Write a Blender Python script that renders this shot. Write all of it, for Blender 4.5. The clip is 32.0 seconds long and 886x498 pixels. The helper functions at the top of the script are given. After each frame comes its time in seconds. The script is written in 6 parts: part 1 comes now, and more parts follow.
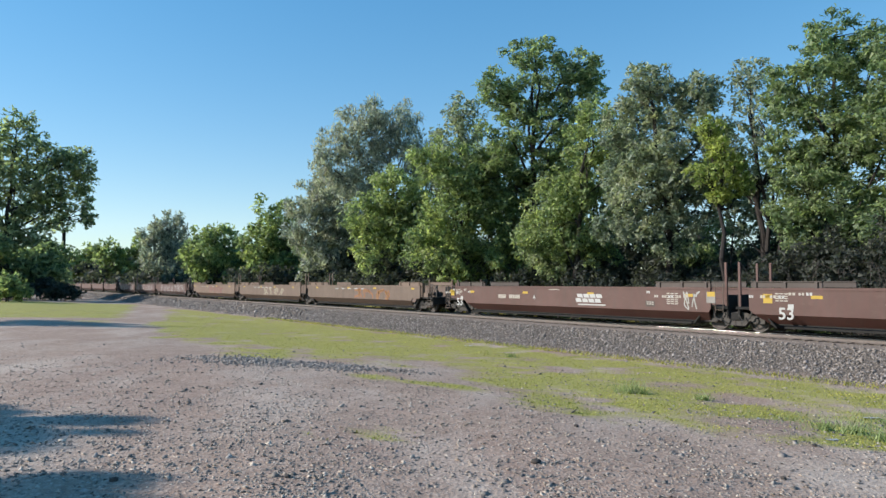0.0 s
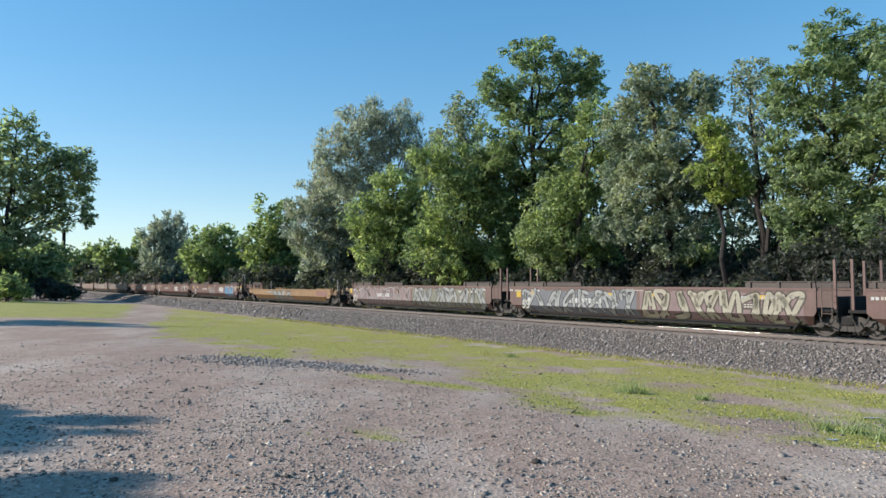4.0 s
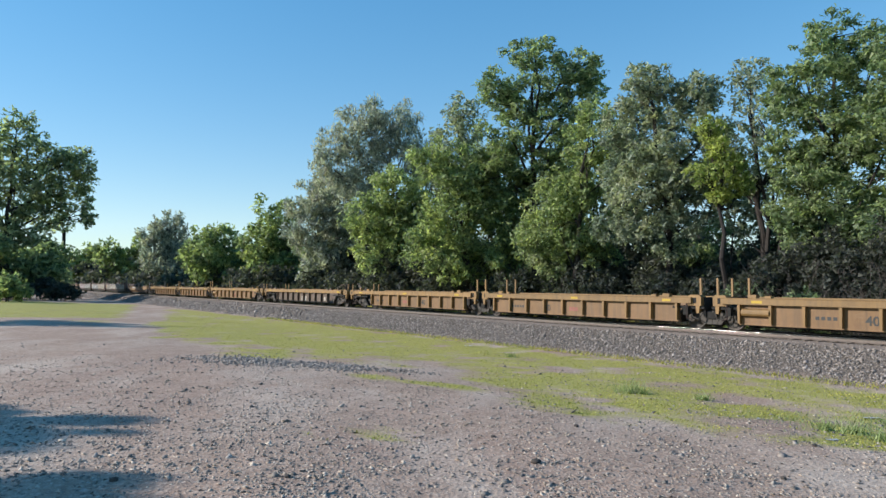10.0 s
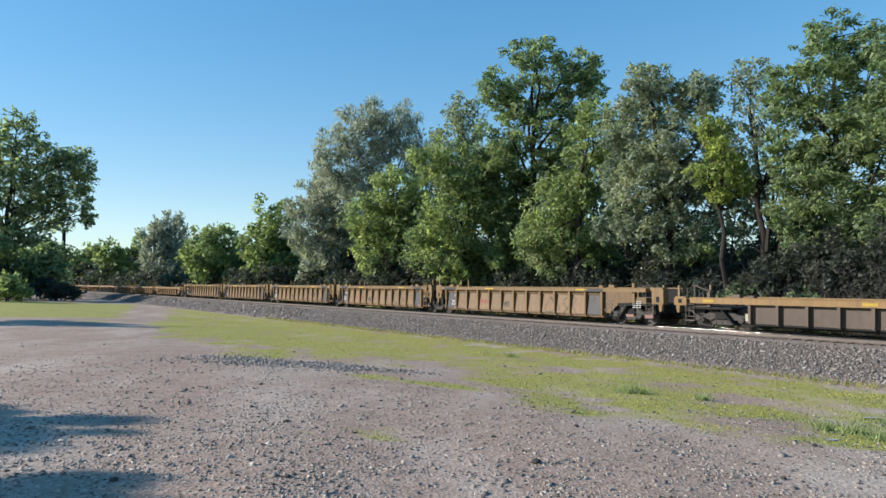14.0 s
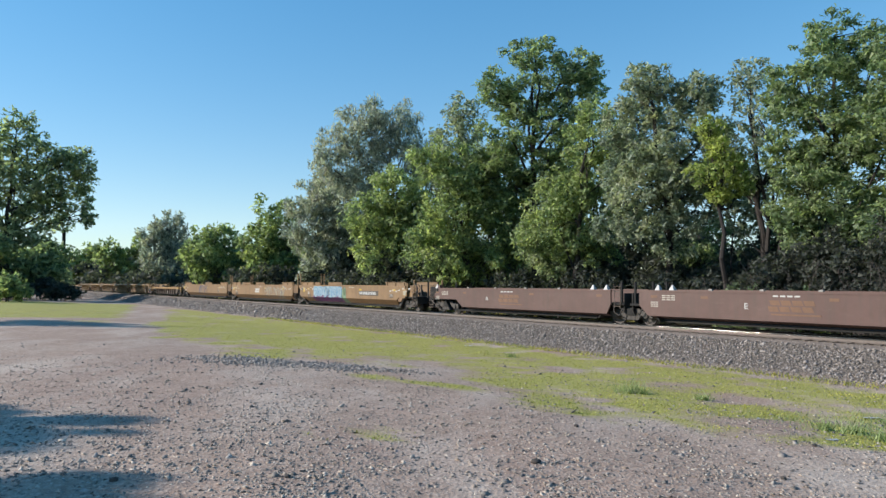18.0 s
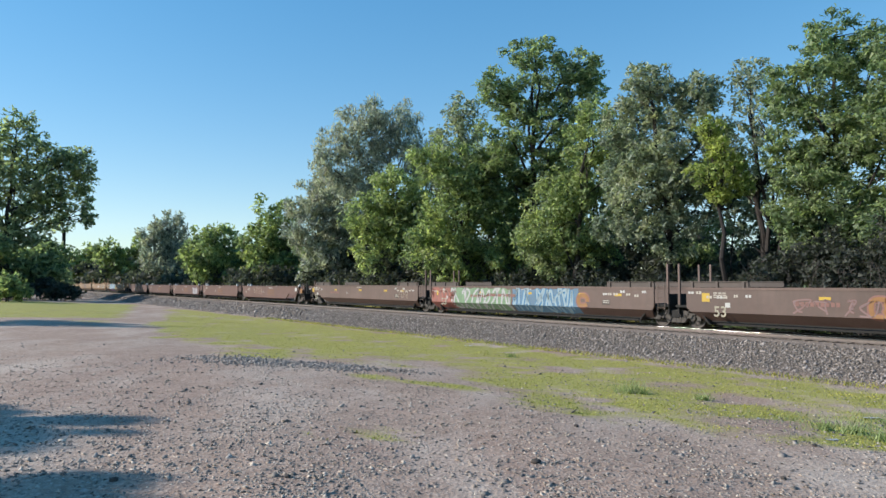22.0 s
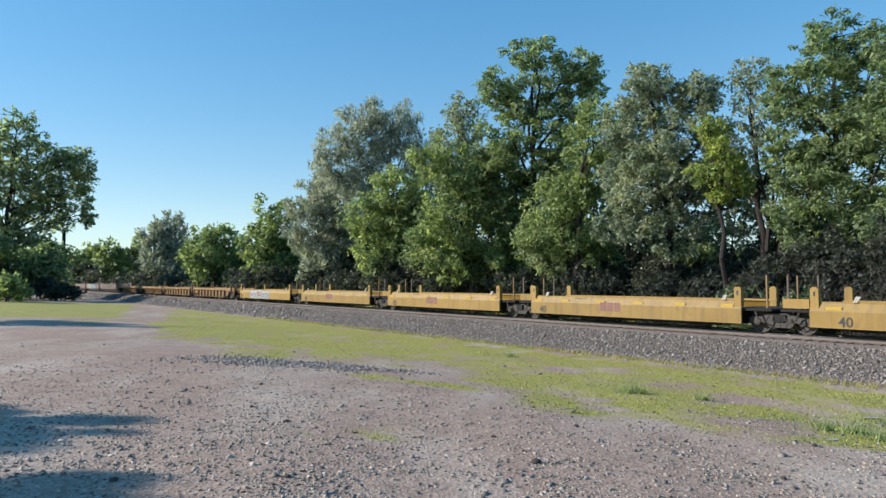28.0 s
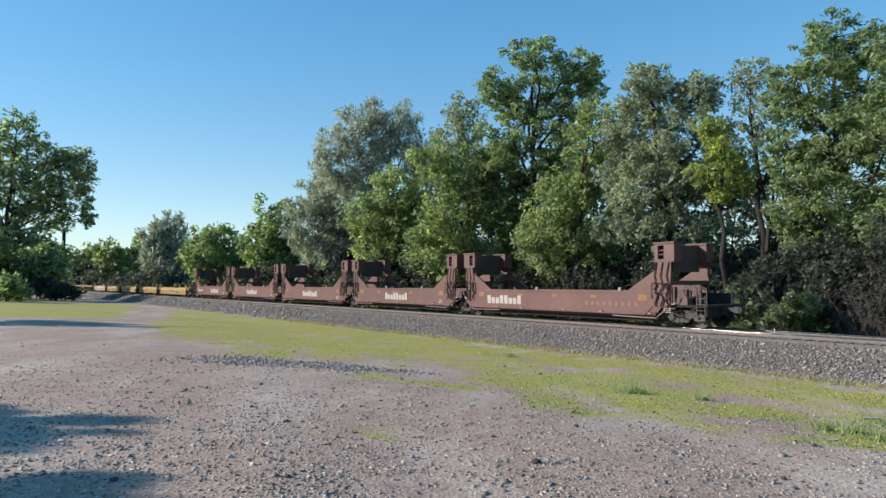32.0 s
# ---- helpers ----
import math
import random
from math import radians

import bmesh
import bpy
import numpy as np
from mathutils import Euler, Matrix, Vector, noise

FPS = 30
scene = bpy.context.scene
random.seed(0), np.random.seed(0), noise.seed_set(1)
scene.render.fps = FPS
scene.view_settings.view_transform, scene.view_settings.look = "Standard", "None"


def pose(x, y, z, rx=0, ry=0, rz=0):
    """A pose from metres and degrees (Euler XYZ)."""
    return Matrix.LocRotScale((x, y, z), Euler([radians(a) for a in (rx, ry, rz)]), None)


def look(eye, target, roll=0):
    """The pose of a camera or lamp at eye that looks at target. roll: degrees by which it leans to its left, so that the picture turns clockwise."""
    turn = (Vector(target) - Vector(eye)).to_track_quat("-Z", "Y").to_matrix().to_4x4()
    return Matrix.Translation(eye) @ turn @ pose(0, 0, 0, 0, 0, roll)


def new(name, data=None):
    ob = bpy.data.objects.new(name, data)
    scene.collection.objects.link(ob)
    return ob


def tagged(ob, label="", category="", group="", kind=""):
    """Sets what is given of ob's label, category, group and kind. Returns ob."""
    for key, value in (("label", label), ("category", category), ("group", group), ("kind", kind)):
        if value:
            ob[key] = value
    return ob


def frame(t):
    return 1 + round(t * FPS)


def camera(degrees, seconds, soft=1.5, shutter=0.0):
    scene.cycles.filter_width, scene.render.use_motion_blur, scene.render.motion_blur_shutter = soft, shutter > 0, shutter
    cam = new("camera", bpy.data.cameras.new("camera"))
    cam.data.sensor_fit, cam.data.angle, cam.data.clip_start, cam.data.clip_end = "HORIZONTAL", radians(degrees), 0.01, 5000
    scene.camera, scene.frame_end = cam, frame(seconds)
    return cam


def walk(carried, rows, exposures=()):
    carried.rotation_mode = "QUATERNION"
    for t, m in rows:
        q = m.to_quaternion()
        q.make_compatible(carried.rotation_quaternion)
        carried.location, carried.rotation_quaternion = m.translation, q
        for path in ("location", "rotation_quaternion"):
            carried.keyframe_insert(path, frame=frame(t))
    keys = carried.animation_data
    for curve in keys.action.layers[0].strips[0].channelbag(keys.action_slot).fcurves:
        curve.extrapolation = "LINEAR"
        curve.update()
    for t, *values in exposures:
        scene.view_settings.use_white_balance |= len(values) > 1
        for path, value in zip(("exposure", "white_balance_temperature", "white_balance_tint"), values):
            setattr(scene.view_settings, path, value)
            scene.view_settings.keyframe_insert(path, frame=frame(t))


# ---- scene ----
cam = camera(66.32, 32.0, soft=1.5)
EYE = (0.0, 0.0, 2.64)
walk(cam, [(0.0, pose(*EYE, 92.86, 0, 0)), (32.0, pose(*EYE, 92.86, 0, 0))], exposures=[(0.0, 0.42), (32.0, 0.42)])

# ---- world and sun ----
SUN_AZ, SUN_EL = -89.4, 24.0          # degrees from +y, clockwise; above the horizon
world = bpy.data.worlds.new("world")
scene.world = world
world.use_nodes = True
wn = world.node_tree
sky = wn.nodes.new("ShaderNodeTexSky")
sky.sky_type, sky.sun_disc = "NISHITA", False
sky.sun_elevation, sky.sun_rotation = radians(SUN_EL), radians(SUN_AZ % 360)
sky.altitude, sky.air_density, sky.dust_density, sky.ozone_density = 0, 1.0, 0.0, 2.0
soft_sky = wn.nodes.new("ShaderNodeGamma")
soft_sky.inputs[1].default_value = 0.68
sat = wn.nodes.new("ShaderNodeHueSaturation")
sat.inputs["Saturation"].default_value = 1.64
sat.inputs["Hue"].default_value = 0.5
wn.links.new(sky.outputs[0], soft_sky.inputs[0])
wn.links.new(soft_sky.outputs[0], sat.inputs["Color"])


def sky_mix(mode, a, b):
    m = wn.nodes.new("ShaderNodeMix")
    m.data_type, m.blend_type = "RGBA", mode
    m.inputs[0].default_value = 1.0
    for sock, v in ((m.inputs[6], a), (m.inputs[7], b)):
        if isinstance(v, tuple):
            sock.default_value = v
        else:
            wn.links.new(v, sock)
    return m.outputs[2]


# the bright rim of the horizon rolls off towards a pale blue
ROLL = (7.0, 10.5, 15.0, 1.0)
rolled = sky_mix("DIVIDE", sky_mix("MULTIPLY", sat.outputs[0], ROLL), sky_mix("ADD", sat.outputs[0], ROLL))
wn.links.new(rolled, wn.nodes["Background"].inputs[0])
wn.nodes["Background"].inputs[1].default_value = 0.262
sun = new("sun", bpy.data.lights.new("sun", "SUN"))
sun.data.energy, sun.data.angle, sun.data.color = 5.0, radians(0.55), (1.0, 0.93, 0.84)
_az, _el = radians(SUN_AZ), radians(SUN_EL)
SUN_WAY = Vector((math.sin(_az) * math.cos(_el), math.cos(_az) * math.cos(_el), math.sin(_el)))
sun.matrix_world = look((0, 0, 60), Vector((0, 0, 60)) - SUN_WAY)

# ---- plan: the track runs past the camera, rail top at RAIL ----
TH = radians(35.65)
P, RAIL, SPEED = 27.27, 0.64, 24.598
AHEAD = Vector((-math.sin(TH), math.cos(TH), 0))   # the way the train goes
SIDE = Vector((-math.cos(TH), -math.sin(TH), 0))   # from the track towards the camera
FOOT = -SIDE * P


def place(s, w, z=0.0):
    """A point s metres along the track, w metres from it towards the camera."""
    p = FOOT + AHEAD * s + SIDE * w
    return Vector((p.x, p.y, z))


def track_coords(x, y):
    q = np.stack([x - FOOT.x, y - FOOT.y], -1)
    return q @ np.array(AHEAD.xy), q @ np.array(SIDE.xy)


def smooth(a, b, v):
    t = np.clip((v - a) / (b - a), 0, 1)
    return t * t * (3 - 2 * t)


def waves(x, y, seed, scale):
    """Cheap smooth noise, about -1 to 1, from a handful of sine waves."""
    r = np.random.RandomState(seed)
    out = np.zeros_like(x)
    for k in range(10):
        a, f, ph = r.uniform(0, 2 * math.pi), r.uniform(0.5, 2.2) / scale, r.uniform(0, 6.3)
        out += np.sin((x * math.cos(a) + y * math.sin(a)) * f * 2 * math.pi + ph) / (0.7 + f * scale)
    return out / 3.2


def ground_z(x, y):
    s, w = track_coords(x, y)
    near = -0.6 + 0.62 * smooth(3.8, 26, w)
    far = -0.35 + 0.5 * smooth(4, 16, -w)
    base = np.where(w > 0, near, far)
    base = base + 0.05 * waves(x, y, 3, 9.0) * smooth(3.8, 7, np.abs(w)) + 0.015 * waves(x, y, 5, 1.6) * smooth(3.8, 5, np.abs(w))
    toe = np.where(w > 0, -0.6, -0.35)
    bank = 0.40 + (toe - 0.40) * np.clip((np.abs(w) - 1.6) / 2.2, 0, 1)
    bank = bank + 0.055 * (1 - smooth(1.3, 1.55, np.abs(w))) * smooth(0.85, 0.95, np.abs(w))
    # low heap of crushed stone beside the grass
    heap = 0.06 * np.exp(-((((s - 22.0) * 0.79 + (w - 17.8) * 0.61) / 3.6) ** 2 + (((w - 17.8) * 0.79 - (s - 22.0) * 0.61) / 0.6) ** 2))
    return np.where(np.abs(w) < 3.8, bank, base) + heap


def ground_at(x, y):
    return float(ground_z(np.array([float(x)]), np.array([float(y)]))[0])


def grass_cover(x, y):
    """How much grass grows at a place, 0 to 1."""
    s, w = track_coords(x, y)
    edge = w + 1.5 * waves(x, y, 21, 7.0) + 0.5 * waves(x, y, 22, 1.8)
    reach = 15.2 + 3.6 * smooth(19.5, 26, s) + 1.2 * np.exp(-(((s - 12.0) / 3.0) ** 2)) - 1.3 * np.exp(-(((s - 18.2) / 1.8) ** 2))
    band = smooth(3.6, 5.4, w + 1.1 * waves(x, y, 16, 2.0)) * (1 - smooth(reach - 1.6, reach + 1.2, edge)) * (1 - 0.8 * smooth(66, 96, s))
    # the lane that leads past the grass towards the far end of the bank
    lane = np.abs(x + 0.405 * y + 2.4 + 1.2 * waves(x, y, 23, 14.0)) / (1.2 + 0.02 * y)
    band = band * np.where(x + 0.405 * y + 2.4 > 0, smooth(0.1, 1.5, lane), 0.0)
    n = 0.70 + 0.46 * waves(x, y, 11, 4.0) + 0.44 * waves(x, y, 12, 1.2) + 0.20 * smooth(22, 30, s)
    bald = np.exp(-(((s - 20.5) / 3.4) ** 2 + ((w - 13.2) / 1.3) ** 2)) + 0.9 * np.exp(-(((s - 10.1) / 1.5) ** 2 + ((w - 9.9) / 0.8) ** 2)) + 0.8 * np.exp(-(((s - 8.2) / 1.5) ** 2 + ((w - 13.6) / 0.9) ** 2))
    g = band * n * (1 - 0.8 * np.clip(bald, 0, 1))
    strip = np.exp(-(((s - 16.6) / 3.0) ** 4 + ((w - 16.4 - 0.35 * (s - 16.6)) / 0.7) ** 2)) * (0.7 + 0.4 * waves(x, y, 13, 1.5))
    patch = np.exp(-(((x + 1.3) / 1.6) ** 2 + ((y - 12.4) / 1.0) ** 2)) * (0.40 + 0.6 * waves(x, y, 14, 0.7))
    side = x + 0.405 * y + 2.4
    left = smooth(-0.3, 1.5, -side / (1.2 + 0.02 * y)) * smooth(44, 56, y + 5.0 * waves(x, y, 15, 9.0) + 0.25 * (x + 26)) * (1 - smooth(98, 110, y)) * (0.85 + 0.45 * waves(x, y, 24, 5.0))
    weeds = np.exp(-(((x - 11.0) / 2.6) ** 2 + ((y - 14.6) / 1.1) ** 2)) * 0.9
    beyond = smooth(4.5, 7.0, -w)
    return np.clip(np.maximum.reduce([g, strip, patch, left, weeds, beyond]), 0, 1)


# ---- materials ----
MATS = {}


def nodes_of(name):
    m = bpy.data.materials.new(name)
    m.use_nodes = True
    nt = m.node_tree
    return m, nt, nt.nodes["Principled BSDF"]


def ramp(nt, src, stops):
    r = nt.nodes.new("ShaderNodeValToRGB")
    while len(r.color_ramp.elements) < len(stops):
        r.color_ramp.elements.new(0.5)
    for e, (p, c) in zip(r.color_ramp.elements, stops):
        e.position = p
        e.color = (*c, 1) if len(c) == 3 else c
    nt.links.new(src, r.inputs[0])
    return r.outputs[0]


def noise_tex(nt, scale, detail=4, rough=0.6, coord="Object", stretch=None, vec=None):
    n = nt.nodes.new("ShaderNodeTexNoise")
    n.inputs["Scale"].default_value, n.inputs["Detail"].default_value, n.inputs["Roughness"].default_value = scale, detail, rough
    if vec is None:
        tc = nt.nodes.new("ShaderNodeTexCoord")
        vec = tc.outputs[coord]
    if stretch:
        mp = nt.nodes.new("ShaderNodeMapping")
        mp.inputs["Scale"].default_value = stretch
        nt.links.new(vec, mp.inputs[0])
        vec = mp.outputs[0]
    nt.links.new(vec, n.inputs["Vector"])
    return n.outputs["Fac"]


def mix(nt, fac, a, b, mode="MIX"):
    m = nt.nodes.new("ShaderNodeMix")
    m.data_type, m.blend_type = "RGBA", mode
    for sock, v in ((m.inputs[0], fac), (m.inputs[6], a), (m.inputs[7], b)):
        if isinstance(v, (int, float)):
            sock.default_value = v
        elif isinstance(v, tuple):
            sock.default_value = (*v, 1) if len(v) == 3 else v
        else:
            nt.links.new(v, sock)
    return m.outputs[2]


def bump(nt, bsdf, height, strength, dist):
    b = nt.nodes.new("ShaderNodeBump")
    b.inputs["Strength"].default_value, b.inputs["Distance"].default_value = strength, dist
    nt.links.new(height, b.inputs["Height"])
    nt.links.new(b.outputs[0], bsdf.inputs["Normal"])


def paint(name, colour, dirt=(0.05, 0.036, 0.026), amount=0.5, rough=0.55, faded=None):
    """Weathered paint on steel: faded patches, soot streaks that run down, rust spots."""
    if name in MATS:
        return MATS[name]
    m, nt, b = nodes_of(name)
    big = noise_tex(nt, 0.55, 5, 0.65)
    streak = noise_tex(nt, 1.0, 4, 0.6, stretch=(5.0, 5.0, 0.45))
    fine = noise_tex(nt, 14, 4, 0.7)
    faded = faded or tuple(min(1, c * 1.25 + 0.012) for c in colour)
    col = mix(nt, ramp(nt, big, [(0.35, (0, 0, 0)), (0.7, (1, 1, 1))]), colour, faded)
    col = mix(nt, ramp(nt, streak, [(0.46, (0, 0, 0)), (0.78, (amount,) * 3)]), col, dirt)
    col = mix(nt, ramp(nt, fine, [(0.62, (0, 0, 0)), (0.75, (amount * 0.8,) * 3)]), col, (0.06, 0.028, 0.014))
    blotch = noise_tex(nt, 2.4, 5, 0.7, stretch=(1.0, 1.0, 0.7))
    col = mix(nt, ramp(nt, blotch, [(0.54, (0, 0, 0)), (0.68, (amount * 0.9,) * 3)]), col, tuple(0.55 * c + 0.45 * d for c, d in zip(colour, (0.08, 0.036, 0.02))))
    scuff = noise_tex(nt, 1.7, 6, 0.75, stretch=(0.8, 0.8, 1.6))
    col = mix(nt, ramp(nt, scuff, [(0.56, (0, 0, 0)), (0.66, (amount * 0.8,) * 3)]), col, tuple(min(1, 0.72 * c * 1.3 + 0.28 * d) for c, d in zip(colour, (0.18, 0.15, 0.125))))
    info = nt.nodes.new("ShaderNodeObjectInfo")
    shade = ramp(nt, info.outputs["Random"], [(0, (0.82, 0.82, 0.82)), (1, (1.08, 1.06, 1.04))])
    col = mix(nt, 1.0, col, shade, "MULTIPLY")
    nt.links.new(col, b.inputs["Base Color"])
    b.inputs["Roughness"].default_value = rough
    bump(nt, b, big, 0.15, 0.02)
    MATS[name] = m
    return m


def plain(name, colour, rough=0.7, metal=0.0, var=0.25, scale=6.0):
    """A surface of one kind with grain at two scales."""
    if name in MATS:
        return MATS[name]
    m, nt, b = nodes_of(name)
    n = noise_tex(nt, scale, 5, 0.65)
    f = noise_tex(nt, scale * 9, 3, 0.6)
    lo, hi = tuple(c * (1 - var) for c in colour), tuple(min(1, c * (1 + var)) for c in colour)
    col = mix(nt, 0.3, ramp(nt, n, [(0.3, lo), (0.7, hi)]), ramp(nt, f, [(0.3, lo), (0.7, hi)]))
    nt.links.new(col, b.inputs["Base Color"])
    b.inputs["Roughness"].default_value, b.inputs["Metallic"].default_value = rough, metal
    bump(nt, b, f, 0.2, 0.01)
    MATS[name] = m
    return m


def leaf_mat(name, dark, light, glow=0.35, rough=0.62):
    """Foliage: each leaf has its own green, and lets some light through."""
    m, nt, b = nodes_of(name)
    geo = nt.nodes.new("ShaderNodeNewGeometry")
    col = ramp(nt, geo.outputs["Random Per Island"], [(0.0, tuple(0.7 * a for a in dark)), (0.55, tuple((a + c) / 2 for a, c in zip(dark, light))), (1.0, tuple(min(0.85, 1.22 * c) for c in light))])
    patch = ramp(nt, noise_tex(nt, 0.45, 2, 0.5), [(0.35, (0.72, 0.78, 0.8)), (0.68, (1.2, 1.12, 0.95))])
    col = mix(nt, 1.0, col, patch, "MULTIPLY")
    nt.links.new(col, b.inputs["Base Color"])
    b.inputs["Roughness"].default_value = rough
    tr = nt.nodes.new("ShaderNodeBsdfTranslucent")
    nt.links.new(mix(nt, 1.0, col, (1.12, 1.2, 0.80), "MULTIPLY"), tr.inputs[0])
    ms = nt.nodes.new("ShaderNodeMixShader")
    ms.inputs[0].default_value = glow
    nt.links.new(b.outputs[0], ms.inputs[1])
    nt.links.new(tr.outputs[0], ms.inputs[2])
    nt.links.new(ms.outputs[0], nt.nodes["Material Output"].inputs[0])
    return m


def stone_mat(name, stops, rough=0.85):
    m, nt, b = nodes_of(name)
    geo = nt.nodes.new("ShaderNodeNewGeometry")
    col = ramp(nt, geo.outputs["Random Per Island"], stops)
    g = noise_tex(nt, 30, 3, 0.6)
    col = mix(nt, 0.35, col, ramp(nt, g, [(0.3, (0.06, 0.056, 0.052)), (0.7, (0.5, 0.46, 0.42))]))
    nt.links.new(col, b.inputs["Base Color"])
    b.inputs["Roughness"].default_value = rough
    MATS[name] = m
    return m


def ground_mat():
    m, nt, b = nodes_of("ground")
    tc = nt.nodes.new("ShaderNodeTexCoord")
    vec = tc.outputs["Object"]
    big = noise_tex(nt, 0.16, 5, 0.6, vec=vec)
    mid = noise_tex(nt, 1.3, 5, 0.65, vec=vec)
    fine = noise_tex(nt, 11, 6, 0.7, vec=vec)
    vo = nt.nodes.new("ShaderNodeTexVoronoi")
    vo.inputs["Scale"].default_value = 17
    nt.links.new(vec, vo.inputs["Vector"])
    vo2 = nt.nodes.new("ShaderNodeTexVoronoi")
    vo2.inputs["Scale"].default_value = 42
    nt.links.new(vec, vo2.inputs["Vector"])
    soil = ramp(nt, mid, [(0.3, (0.237, 0.154, 0.112)), (0.55, (0.371, 0.249, 0.183)), (0.75, (0.525, 0.376, 0.288))])
    soil = mix(nt, ramp(nt, big, [(0.42, (0, 0, 0)), (0.60, (0.75,) * 3)]), soil, (0.298, 0.181, 0.134))
    pale = noise_tex(nt, 0.32, 4, 0.55, vec=vec, stretch=(1.0, 0.5, 1.0))
    soil = mix(nt, ramp(nt, pale, [(0.46, (0, 0, 0)), (0.66, (0.72,) * 3)]), soil, (0.565, 0.458, 0.377))
    grit = ramp(nt, vo.outputs["Color"], [(0.15, (0.079, 0.065, 0.056)), (0.5, (0.336, 0.264, 0.214)), (0.85, (0.731, 0.606, 0.505))])
    soil = mix(nt, ramp(nt, fine, [(0.44, (0.10,) * 3), (0.64, (0.55,) * 3)]), soil, grit)
    grit2 = ramp(nt, vo2.outputs["Color"], [(0.2, (0.122, 0.099, 0.084)), (0.8, (0.585, 0.481, 0.405))])
    soil = mix(nt, 0.2, soil, grit2)
    at = nt.nodes.new("ShaderNodeAttribute")
    at.attribute_name = "grass"
    green = ramp(nt, fine, [(0.3, (0.197, 0.197, 0.043)), (0.5, (0.327, 0.315, 0.066)), (0.72, (0.458, 0.410, 0.117))])
    edge = nt.nodes.new("ShaderNodeMath")
    edge.operation = "ADD"
    nt.links.new(at.outputs["Fac"], edge.inputs[0])
    sc = nt.nodes.new("ShaderNodeMath")
    sc.operation, sc.inputs[1].default_value = "MULTIPLY_ADD", 0.7
    sc.inputs[2].default_value = -0.35
    nt.links.new(fine, sc.inputs[0])
    nt.links.new(sc.outputs[0], edge.inputs[1])
    col = mix(nt, ramp(nt, edge.outputs[0], [(0.30, (0, 0, 0)), (0.70, (0.85,) * 3)]), soil, green)
    bk = nt.nodes.new("ShaderNodeAttribute")
    bk.attribute_name = "bank"
    col = mix(nt, bk.outputs["Fac"], col, ramp(nt, fine, [(0.3, (0.071, 0.060, 0.051)), (0.7, (0.163, 0.139, 0.124))]))
    sh = nt.nodes.new("ShaderNodeAttribute")
    sh.attribute_name = "shoulder"
    col = mix(nt, sh.outputs["Fac"], col, ramp(nt, fine, [(0.3, (0.122, 0.100, 0.088)), (0.7, (0.265, 0.224, 0.199))]))
    nt.links.new(col, b.inputs["Base Color"])
    b.inputs["Roughness"].default_value = 0.95
    b.inputs["Specular IOR Level"].default_value = 0.2
    hsum = nt.nodes.new("ShaderNodeMath")
    hsum.operation = "ADD"
    nt.links.new(fine, hsum.inputs[0])
    nt.links.new(vo.outputs["Distance"], hsum.inputs[1])
    bump(nt, b, hsum.outputs[0], 0.5, 0.025)
    return m


BALLAST = stone_mat("ballast", [(0.0, (0.034, 0.027, 0.024)), (0.35, (0.124, 0.102, 0.092)), (0.75, (0.233, 0.192, 0.172)), (1.0, (0.410, 0.359, 0.331))])
GRAVEL = stone_mat("gravel", [(0.0, (0.047, 0.035, 0.027)), (0.35, (0.190, 0.145, 0.108)), (0.7, (0.398, 0.316, 0.243)), (1.0, (0.664, 0.552, 0.438))])
COBBLE = stone_mat("yard_stone", [(0.0, (0.036, 0.028, 0.022)), (0.5, (0.112, 0.090, 0.074)), (0.85, (0.255, 0.209, 0.174)), (1.0, (0.469, 0.408, 0.358))])
DARKSTONE = stone_mat("dark_stone", [(0.0, (0.078, 0.066, 0.062)), (0.6, (0.235, 0.201, 0.179)), (1.0, (0.471, 0.401, 0.347))])
STEEL = plain("rail_steel", (0.20, 0.19, 0.183), 0.10, 0.9, 0.15, 3.0)
RUSTRAIL = plain("rail_rust", (0.149, 0.122, 0.109), 0.7, 0.0, 0.3, 4.0)
TIE = plain("tie_wood", (0.132, 0.109, 0.092), 0.9, 0.0, 0.4, 5.0)
BLACK = plain("underframe_black", (0.016, 0.015, 0.014), 0.95, 0.0, 0.4, 4.0)
GREASE = plain("bogie_steel", (0.05, 0.043, 0.038), 0.75, 0.0, 0.45, 6.0)
WHEEL = plain("wheel_steel", (0.06, 0.05, 0.045), 0.55, 0.3, 0.3, 6.0)
WHITE = plain("stencil_white", (0.392, 0.386, 0.376), 0.6, 0.0, 0.15, 5.0)
CREAM = plain("faded_lettering", (0.359, 0.326, 0.283), 0.7, 0.0, 0.2, 5.0)
INK = plain("stencil_black", (0.03, 0.03, 0.03), 0.6, 0.0, 0.2, 5.0)
MARK = plain("reflector_yellow", (0.409, 0.264, 0.026), 0.4, 0.0, 0.12, 5.0)
RUSTY = plain("rusty_iron", (0.12, 0.088, 0.07), 0.8, 0.0, 0.4, 6.0)
GREYPOST = plain("galvanised", (0.196, 0.185, 0.175), 0.5, 0.2, 0.25, 5.0)
BARK = plain("bark", (0.027, 0.022, 0.020), 0.95, 0.0, 0.4, 3.0)
DEADWOOD = plain("dead_wood", (0.081, 0.065, 0.056), 0.9, 0.0, 0.3, 3.0)
GROUND = ground_mat()
BLADE = leaf_mat("grass_blades", (0.24, 0.25, 0.045), (0.48, 0.455, 0.115), 0.35)
WEED = leaf_mat("weed_leaves", (0.22, 0.28, 0.11), (0.42, 0.48, 0.23), 0.4)
